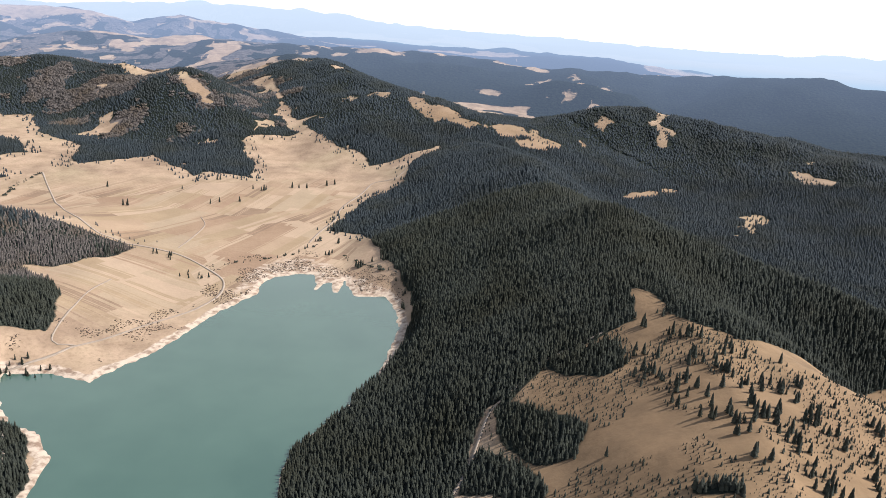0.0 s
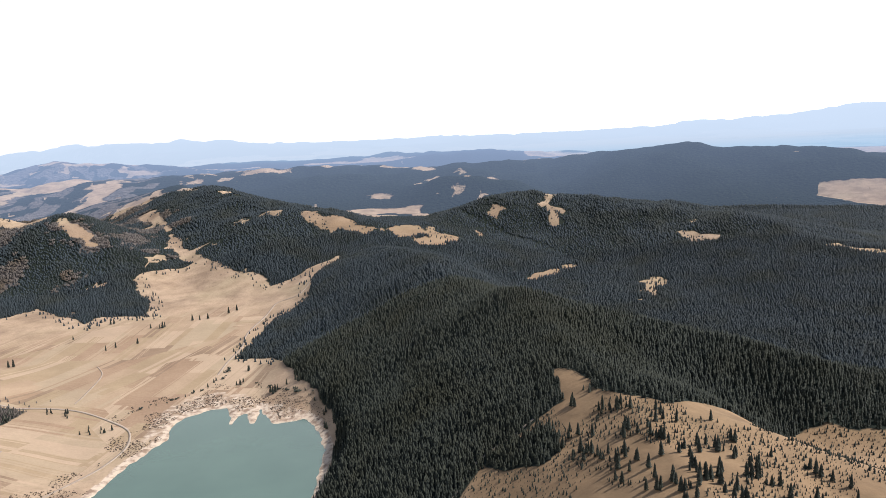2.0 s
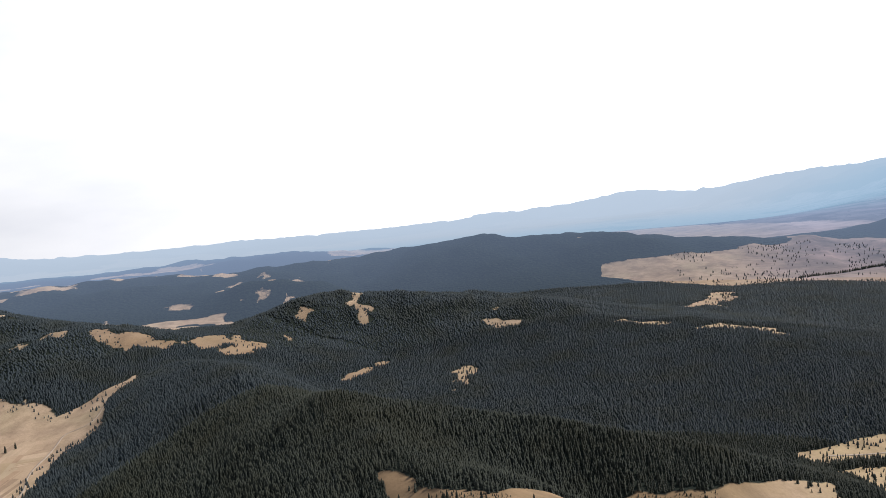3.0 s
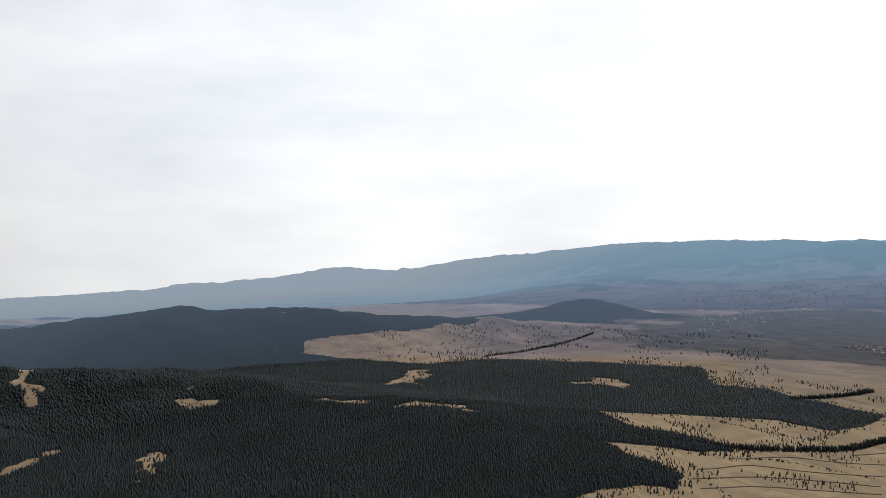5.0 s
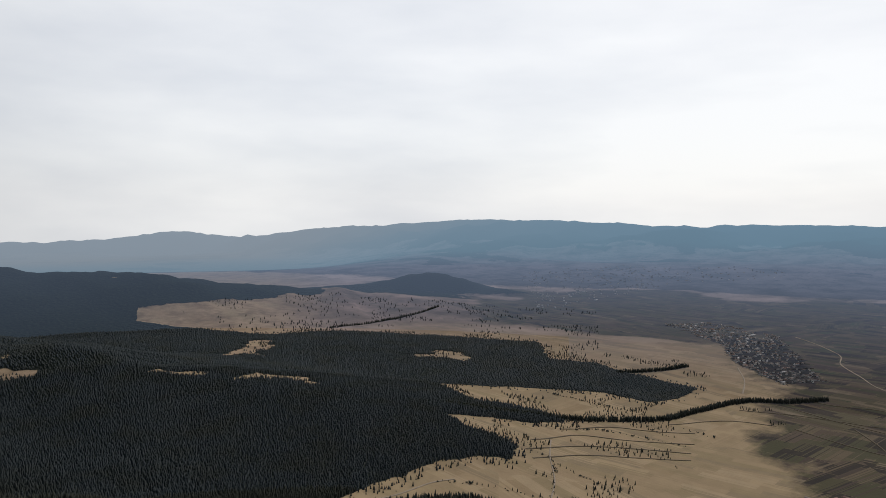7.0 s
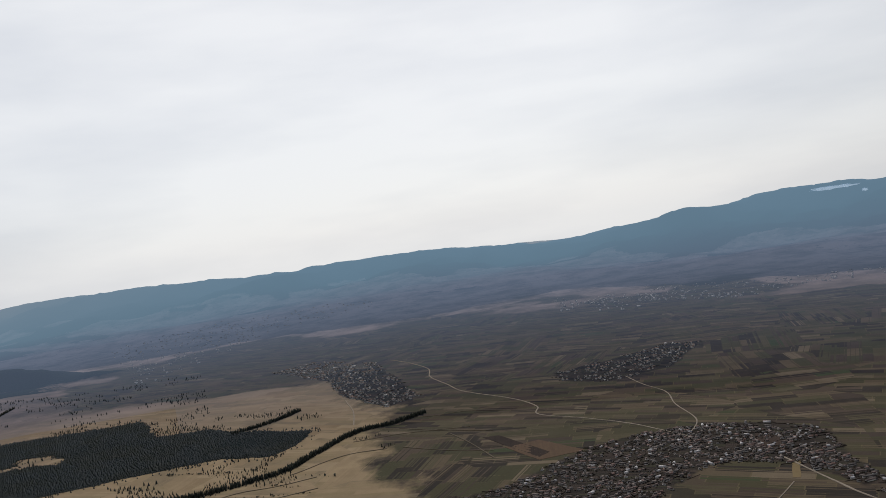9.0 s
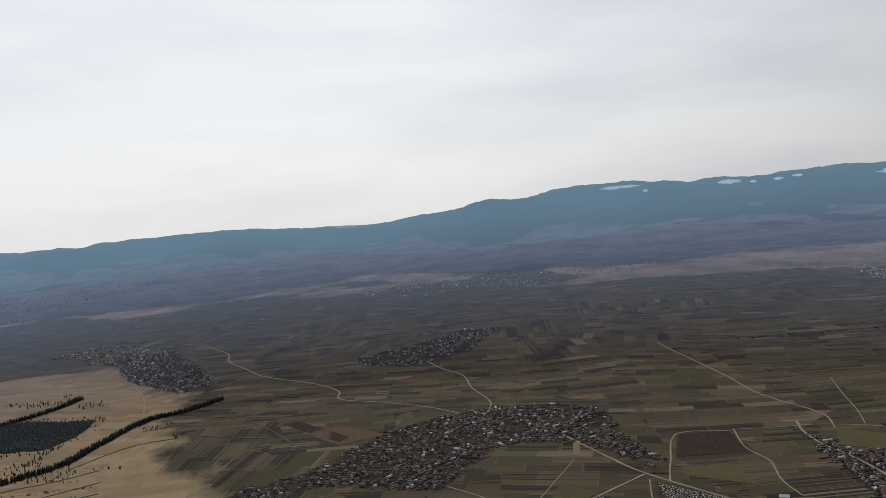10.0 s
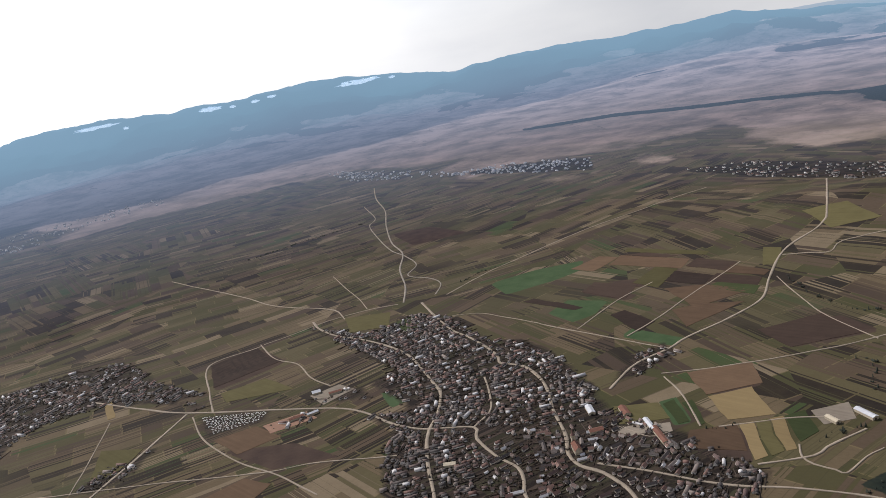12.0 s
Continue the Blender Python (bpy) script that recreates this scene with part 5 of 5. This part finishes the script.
tagged(plant("scrub", x, y, 0.8 + 1.5 * rng.rand(len(x)), SHRUBS, BARE, rng, 2.0), "brown leafless scrub behind the lake shore", "scrub", kind="stuff")
# scattered copses and lines of trees on the pastures between the hills and the plain
x, y = scatter(1900, 5400, 1200, 4200, 26.0, rng)
az, r, w = np.degrees(np.arctan2(-x, y)), np.hypot(x, y), woodland(x, y)
lines = np.abs(fbm(x + 70, y - 40, 420, 4)) < 0.022
keep = (w < -5) & (r > 2600) & (r < 5600) & (az < -36) & (az > -66) & (((fbm(x, y, 190, 4) > 0.26) & (rng.rand(len(x)) < 0.6)) | lines & (rng.rand(len(x)) < 0.8))
x, y = x[keep], y[keep]
tagged(plant("copse_tree", x, y, 6 + 9 * rng.rand(len(x)), FEW, HAZED_SPRUCE, rng, 1.7), "dark copses and tree lines on hazy brown pastures", "trees", kind="stuff")
# loose trees on the plain's edge
x, y = scatter(900, 3600, 300, 3000, 17.0, rng)
w = woodland(x, y)
keep = (w < 0) & (fbm(x, y, 150, 3) + 0.35 * smooth(-130, 0, w) + 0.30 * smooth(0.4, 0.0, cropland(x, y)) > 0.56) & (np.hypot(x, y) < 4200)
x, y = x[keep], y[keep]
tagged(plant("pasture_tree", x, y, 5 + 8 * rng.rand(len(x)), FEW, SPRUCE, rng, 1.4), "scattered dark trees on the tan slopes by the plain", "trees", kind="stuff")


# ---------------------------------------------------------------- villages
def house_shape(length, width, eaves, ridge):
    """Walls with gables, and a roof of two thick slopes with overhang."""
    l, w = length / 2, width / 2
    walls = [(-l, -w, -1.5), (l, -w, -1.5), (l, w, -1.5), (-l, w, -1.5), (-l, -w, eaves), (l, -w, eaves), (l, w, eaves), (-l, w, eaves), (-l, 0, ridge - 0.1), (l, 0, ridge - 0.1)]
    wall_f = [(0, 1, 5), (0, 5, 4), (2, 3, 7), (2, 7, 6), (1, 2, 6), (1, 6, 9), (1, 9, 5), (3, 0, 4), (3, 4, 8), (3, 8, 7)]
    o, e = 0.7, 0.35
    k = (ridge - eaves) / w
    a = [(-l - o, -w - e, eaves - e * k), (l + o, -w - e, eaves - e * k), (l + o, 0, ridge), (-l - o, 0, ridge), (l + o, w + e, eaves - e * k), (-l - o, w + e, eaves - e * k)]
    roof = a + [(x, y, z + 0.25) for x, y, z in a]
    roof_f = [(0, 2, 1), (0, 3, 2), (3, 4, 2), (3, 5, 4), (6, 7, 8), (6, 8, 9), (9, 8, 10), (9, 10, 11), (0, 1, 7), (0, 7, 6), (5, 11, 10), (5, 10, 4),
              (1, 2, 8), (1, 8, 7), (2, 4, 10), (2, 10, 8), (0, 6, 9), (0, 9, 3), (3, 9, 11), (3, 11, 5)]
    return (np.array(walls), np.array(wall_f)), (np.array(roof), np.array(roof_f))


HOUSES = [house_shape(11, 8, 3.4, 7.2), house_shape(13, 8.5, 3.2, 7.0), house_shape(10, 9, 5.0, 8.4), house_shape(22, 7.5, 3.6, 7.0), house_shape(30, 8, 3.4, 6.4), house_shape(8, 6, 2.6, 5.2)]


def data_mesh(name, shape, material):
    me = bpy.data.meshes.new(name)
    me.from_pydata([tuple(float(c) for c in p) for p in shape[0]], [], [tuple(int(i) for i in q) for q in shape[1]])
    me.materials.append(material)
    return me


def chimney_mesh():
    bm = bmesh.new()
    bmesh.ops.create_cube(bm, size=1, matrix=Matrix.Translation((2.4, 1.2, 6.6)) @ Matrix.Diagonal((0.7, 0.7, 2.2, 1)))
    bmesh.ops.create_cube(bm, size=1, matrix=Matrix.Translation((2.4, 1.2, 7.75)) @ Matrix.Diagonal((0.95, 0.95, 0.22, 1)))
    me = bpy.data.meshes.new("chimney")
    bm.to_mesh(me)
    bm.free()
    me.materials.append(BRICK)
    return me


HOUSE_MESHES = [(data_mesh("wall", w, WALL), data_mesh("roof", r, ROOF)) for w, r in HOUSES]
CHIMNEY = chimney_mesh()
ROAD_LINES = [(w, smooth_line(p, 25.0)) for k, w, p in ROADS]


def road_near(x, y):
    """Distance to the nearest road and its direction there."""
    best, turn = np.full(x.shape, 1e9), np.zeros(x.shape)
    for w, line in ROAD_LINES:
        way = np.gradient(line, axis=0)
        for (px, py), (dx, dy) in zip(line, way):
            d = np.hypot(x - px, y - py)
            near = d < best
            best, turn = np.where(near, d, best), np.where(near, math.atan2(dy, dx), turn)
    return best, turn


def sites(name, gap, rng, fill):
    outline = VILLAGES[name]
    p = np.array(outline)
    x, y = scatter(p[:, 0].min(), p[:, 0].max(), p[:, 1].min(), p[:, 1].max(), gap, rng)
    keep = edge_distance(x, y, outline) > 0
    x, y = x[keep], y[keep]
    d, turn = road_near(x, y)
    keep = (d > 13) & (rng.rand(len(x)) < fill * (0.16 + 0.84 * smooth(125, 28, d) if name == "one" else 0.55 + 0.45 * smooth(160, 30, d)) * (0.75 + 0.9 * fbm(x, y, 90, 2)))
    x, y, turn, d = x[keep], y[keep], turn[keep], d[keep]
    lie = np.where(d < 260, turn + math.pi / 2, 1.2) + rng.randn(len(x)) * 0.10 + (rng.rand(len(x)) < 0.25) * math.pi / 2
    return x, y, lie


def village(name, gap, fill, seed, near=0):
    """The nearest houses as things of their own, the rest of the village joined."""
    rng = np.random.RandomState(seed)
    x, y, lie = sites(name, gap, rng, fill)
    order = np.argsort(np.hypot(x - 800, y + 900))
    x, y, lie = x[order], y[order], lie[order]
    z = surface(x, y)
    at = squeeze(np.stack([x, y, z], 1))
    k = squeeze_factor(x, y)
    kind = rng.choice(len(HOUSES), len(x), p=[0.25, 0.16, 0.10, 0.19, 0.04, 0.26])
    far_off = np.hypot(x, y).mean() > 3000
    dim = np.hypot(x, y).mean() > 4500
    size = k * ((0.75 if dim else 0.62) + (0.40 if dim else 0.34) * rng.rand(len(x)))
    for i in range(min(near, len(x))):
        walls, roof = HOUSE_MESHES[kind[i]]
        long = kind[i] in (3, 4)
        house = tagged(new("barn" if long else "house"), "long plastered barn with a dark tiled roof" if long else "small plastered village house with a tiled gable roof", "barn" if long else "house", "houses of the village")
        house.matrix_world = pose(*[float(c) for c in at[i]], 0, 0, math.degrees(lie[i])) @ Matrix.Scale(float(size[i]), 4)
        part("wall", walls, house)
        top = part("roof", roof, house)
        if not long and kind[i] != 5:
            part("chimney", CHIMNEY, top)
    groups = {"w": ([], [], 0), "r": ([], [], 0)}
    for i in range(near, len(x)):
        c, s = math.cos(lie[i]), math.sin(lie[i])
        for key, (v, f) in zip("wr", HOUSES[kind[i]]):
            vs, fs, base = groups[key]
            q = np.stack([v[:, 0] * c - v[:, 1] * s, v[:, 0] * s + v[:, 1] * c, v[:, 2]], 1) * size[i] + at[i]
            vs.append(q)
            fs.append(f + base)
            groups[key] = (vs, fs, base + len(v))
    if groups["w"][0]:
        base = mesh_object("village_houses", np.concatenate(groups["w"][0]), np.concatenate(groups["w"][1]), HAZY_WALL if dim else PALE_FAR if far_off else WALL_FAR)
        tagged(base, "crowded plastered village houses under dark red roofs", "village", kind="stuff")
        top = mesh_object("roofs", np.concatenate(groups["r"][0]), np.concatenate(groups["r"][1]), HAZY_ROOF if dim else ROOF_FAR, base)
        tagged(top, kind="stuff")
    if dim:
        return
    # plot hedges and fences running back from the street
    hx, hy, turn = x + rng.randn(len(x)) * 5, y + rng.randn(len(x)) * 5, lie + 0.0
    half, high = (9 + 20 * rng.rand(len(x))), 0.9 + 1.3 * rng.rand(len(x))
    vs, fs = [], []
    for i in range(0, len(x), 4 if far_off else 2):
        c, s = math.cos(turn[i]), math.sin(turn[i])
        steps = np.linspace(-half[i], half[i], 5)
        row = []
        for t in steps:
            for side, up in ((-0.9, -0.5), (-0.5, high[i] * (0.6 + 0.5 * rng.rand())), (0.5, high[i] * (0.6 + 0.5 * rng.rand())), (0.9, -0.5)):
                row.append((hx[i] + t * c - side * s, hy[i] + t * s + side * c, z[i] + up))
        b = len(vs) * 20
        vs.append(row)
        fs += [(b + 4 * q + e, b + 4 * q + 4 + e, b + 4 * q + 5 + e, b + 4 * q + 1 + e) for q in range(4) for e in range(3)]
    tagged(mesh_object("garden_hedges", squeeze(np.array(vs).reshape(-1, 3)), np.array(fs), BARE), "dark garden hedges and fences between village plots", "hedges", kind="stuff")
    # bare garden trees and hedges between the houses
    gx = np.concatenate([x + rng.randn(len(x)) * gap * 0.7 for _ in range(1 if far_off else 2)])
    gy = np.concatenate([y + rng.randn(len(x)) * gap * 0.7 for _ in range(1 if far_off else 2)])
    keep = (road_near(gx, gy)[0] > 8) if len(gx) < 9000 else np.ones(len(gx), bool)
    gx, gy = gx[keep], gy[keep]
    tagged(plant("garden_trees", gx, gy, 2 + 4 * rng.rand(len(gx)), SHRUBS, BARE, rng, 1.4), "leafless brown garden trees and hedges among houses", "trees", kind="stuff")


village("one", 11.8, 0.95, 41, 290)
village("one_b", 17.0, 0.9, 42)
village("two", 13.0, 0.9, 43)
village("two_b", 18.0, 0.8, 44)
village("three", 19.0, 0.95, 45)
village("four", 21.0, 0.85, 46)
village("five", 32.0, 0.6, 47)
village("seven", 25.0, 0.75, 48)
village("eight", 23.0, 0.75, 49)
village("town", 62.0, 0.7, 53)
village("farm", 15.0, 0.9, 56)
village("ten", 48.0, 0.7, 54)
village("eleven", 48.0, 0.7, 55)
village("works", 22.0, 0.9, 50)
village("yard", 20.0, 0.9, 51)
village("nine", 24.0, 0.7, 52)


# ---------------------------------------------------------------- single buildings that stand out
def box(bm, x, y, z, sx, sy, sz):
    bmesh.ops.create_cube(bm, size=1, matrix=Matrix.Translation((x, y, z)) @ Matrix.Diagonal((sx, sy, sz, 1)))


def mesh_of(bm, name, material):
    me = bpy.data.meshes.new(name)
    bm.to_mesh(me)
    bm.free()
    me.materials.append(material)
    return me


def seat(x, y):
    px, py = np.array([float(x)]), np.array([float(y)])
    at = squeeze(np.stack([px, py, surface(px, py)], 1))[0]
    return [float(c) for c in at], float(squeeze_factor(px, py)[0])


PALE_WALL = plain_material("cream_church_plaster", (0.26, 0.22, 0.16), (0.42, 0.36, 0.27), 4)
PALE_ROOF = plain_material("pale_sheet_roof", (0.24, 0.24, 0.25), (0.46, 0.46, 0.47), 6, 0.5)
RED_ROOF = plain_material("red_clay_roof", (0.085, 0.038, 0.027), (0.155, 0.070, 0.048), 5)


def church(x, y, turn):
    at, k = seat(x, y)
    (wv, wf), (rv, rf) = house_shape(30, 13, 9, 16)
    body = tagged(new("church"), "cream plastered church with a square bell tower", "church")
    body.matrix_world = pose(*at, 0, 0, turn) @ Matrix.Scale(k, 4)
    part("nave", data_mesh("nave", (wv, wf), PALE_WALL), body)
    part("roof", data_mesh("roof", (rv, rf), RED_ROOF), body)
    bm = bmesh.new()
    box(bm, -18, 0, 11, 7, 7, 25)
    box(bm, -18, 0, 17, 7.6, 7.6, 0.7)
    box(bm, -18, 0, 23.3, 7.8, 7.8, 0.8)
    tower = part("tower", mesh_of(bm, "tower", PALE_WALL), body)
    bm = bmesh.new()
    bmesh.ops.create_cone(bm, segments=8, radius1=4.6, radius2=2.0, depth=4, cap_ends=True, matrix=Matrix.Translation((-18, 0, 25.6)))
    bmesh.ops.create_cone(bm, segments=8, radius1=2.0, radius2=0.1, depth=8, cap_ends=True, matrix=Matrix.Translation((-18, 0, 31.4)))
    part("spire", mesh_of(bm, "spire", ROOF), tower, "dark pointed spire")
    for s in (-1, 1):
        for i in range(4):
            bm = bmesh.new()
            box(bm, -9 + 6 * i, s * 6.52, 5.2, 1.4, 0.2, 4.2)
            part("window", mesh_of(bm, "window", BARK), body)


def hall(x, y, turn, length, width, roof, label):
    at, k = seat(x, y)
    (wv, wf), (rv, rf) = house_shape(length, width, 5, 5 + width * 0.22)
    ob = tagged(new("farm_hall"), label, "building", "large halls on the village edge")
    ob.matrix_world = pose(*at, 0, 0, turn) @ Matrix.Scale(k, 4)
    part("wall", data_mesh("wall", (wv, wf), PALE_WALL), ob)
    part("roof", data_mesh("roof", (rv, rf), roof), ob)
    bm = bmesh.new()
    box(bm, length / 2 + 0.1, 0, 1.4, 0.3, width * 0.35, 3.6)
    part("door", mesh_of(bm, "door", BARK), ob)


church(830, -928, 140)
for hx, hy, turn, long, wide, roof, label in (
        (892, -1064, 138, 34, 13, PALE_ROOF, "long hall with a bright pale sheet roof"), (724, -1033, 140, 60, 11, RED_ROOF, "very long red-roofed barn beside the fields"),
        (828, -1086, 140, 36, 14, RED_ROOF, "broad red-roofed hall by the main street"), (760, -1060, 140, 44, 10, PALE_ROOF, "long low shed with a pale sheet roof"),
        (1483, -773, 70, 34, 12, RED_ROOF, "orange-roofed sawmill shed beside the road"), (1465, -806, 70, 26, 10, PALE_ROOF, "small pale-roofed sawmill shed"),
        (1549, -880, 60, 20, 16, PALE_ROOF, "bright white storage hall beside the works"), (1500, -900, 60, 30, 10, RED_ROOF, "red-roofed works building beside a white hall"),
        (449, -1238, 150, 42, 12, PALE_ROOF, "long farm shed with a pale roof"), (490, -1199, 150, 26, 10, PALE_WALL, "cream farm building beside a track"),
        (837, -1001, 50, 26, 14, RED_ROOF, "large red-roofed house by the square"), (1012, -785, 40, 22, 11, PALE_WALL, "cream and orange house on the village edge"),
        (1792, 561, 75, 36, 14, PALE_ROOF, "white-roofed farm hall on the plain"), (1840, 520, 75, 22, 10, PALE_ROOF, "small white-roofed farm shed")):
    hall(hx, hy, turn, long, wide, roof, label)


def graveyard(name, gap, seed):
    """Rows of small pale headstones, some of them crosses, joined."""
    rng = np.random.RandomState(seed)
    p = np.array(VILLAGES[name])
    x, y = scatter(p[:, 0].min(), p[:, 0].max(), p[:, 1].min(), p[:, 1].max(), gap, rng)
    keep = edge_distance(x, y, VILLAGES[name]) > 3
    x, y = x[keep], y[keep]
    bm = bmesh.new()
    for (px, py, pz), tall in zip(squeeze(np.stack([x, y, surface(x, y)], 1)), rng.rand(len(x))):
        high = 1.1 + 0.8 * tall
        box(bm, px, py, pz + high / 2 - 0.2, 1.3, 0.5, high + 0.4)
        box(bm, px + 0.2, py - 1.5, pz + 0.15, 1.2, 2.2, 0.6)
    tagged(new("gravestones", mesh_of(bm, "gravestones", PALE_FAR)), "pale headstones in rows on a village graveyard", "gravestones", kind="stuff")


graveyard("grave", 6.5, 71)


# old snow left in hollows high on the far range
def snow_patch(az, el, length, height, seed):
    rng = np.random.RandomState(seed)
    made = []
    for k in range(26):
        t = k / 26 * 2 * math.pi
        q = 0.75 + 0.5 * rng.rand()
        made.append((az + 0.5 * length * q * math.cos(t), el + 0.5 * height * q * math.sin(t)))
    ring = []
    for a, e in made:
        r = np.linspace(10200, 13600, 500)
        x, y = polar(a, r)
        ex, ey, ez = stand(x, y)
        z = land(x, y)
        i = int(np.argmin(np.abs(np.degrees(np.arctan2(z - 650.0, r)) - e)))
        ring.append((x[i], y[i], z[i] + 30))
    c = np.mean(ring, axis=0)
    p = squeeze(np.array([c] + ring))
    p = np.concatenate([p, p * 1.0 - np.array([0, 0, 0.6])])
    n = len(ring)
    faces = [(0, 1 + k, 1 + (k + 1) % n) for k in range(n)]
    for k in range(n):
        a, b = 1 + k, 1 + (k + 1) % n
        faces += [(a, a + n + 1, b), (b, a + n + 1, b + n + 1)]
    tagged(mesh_object("snow_patch", p, faces, SNOW), "patch of old white snow below the far crest", "snow", "snow patches on the far range")


for i, (az, el, length, height) in enumerate(((-129.4, -0.62, 2.4, 0.16), (-118.9, -0.50, 1.2, 0.14), (-111.4, -0.22, 2.2, 0.10), (-122.0, -0.55, 0.5, 0.09), (-123.2, -0.45, 0.6, 0.08), (-120.4, -0.62, 0.4, 0.08), (-113.2, -0.62, 0.3, 0.08), (-131.9, -0.75, 0.4, 0.08))):
    snow_patch(az, el, length * 1.2, height * 2.2, 60 + i)
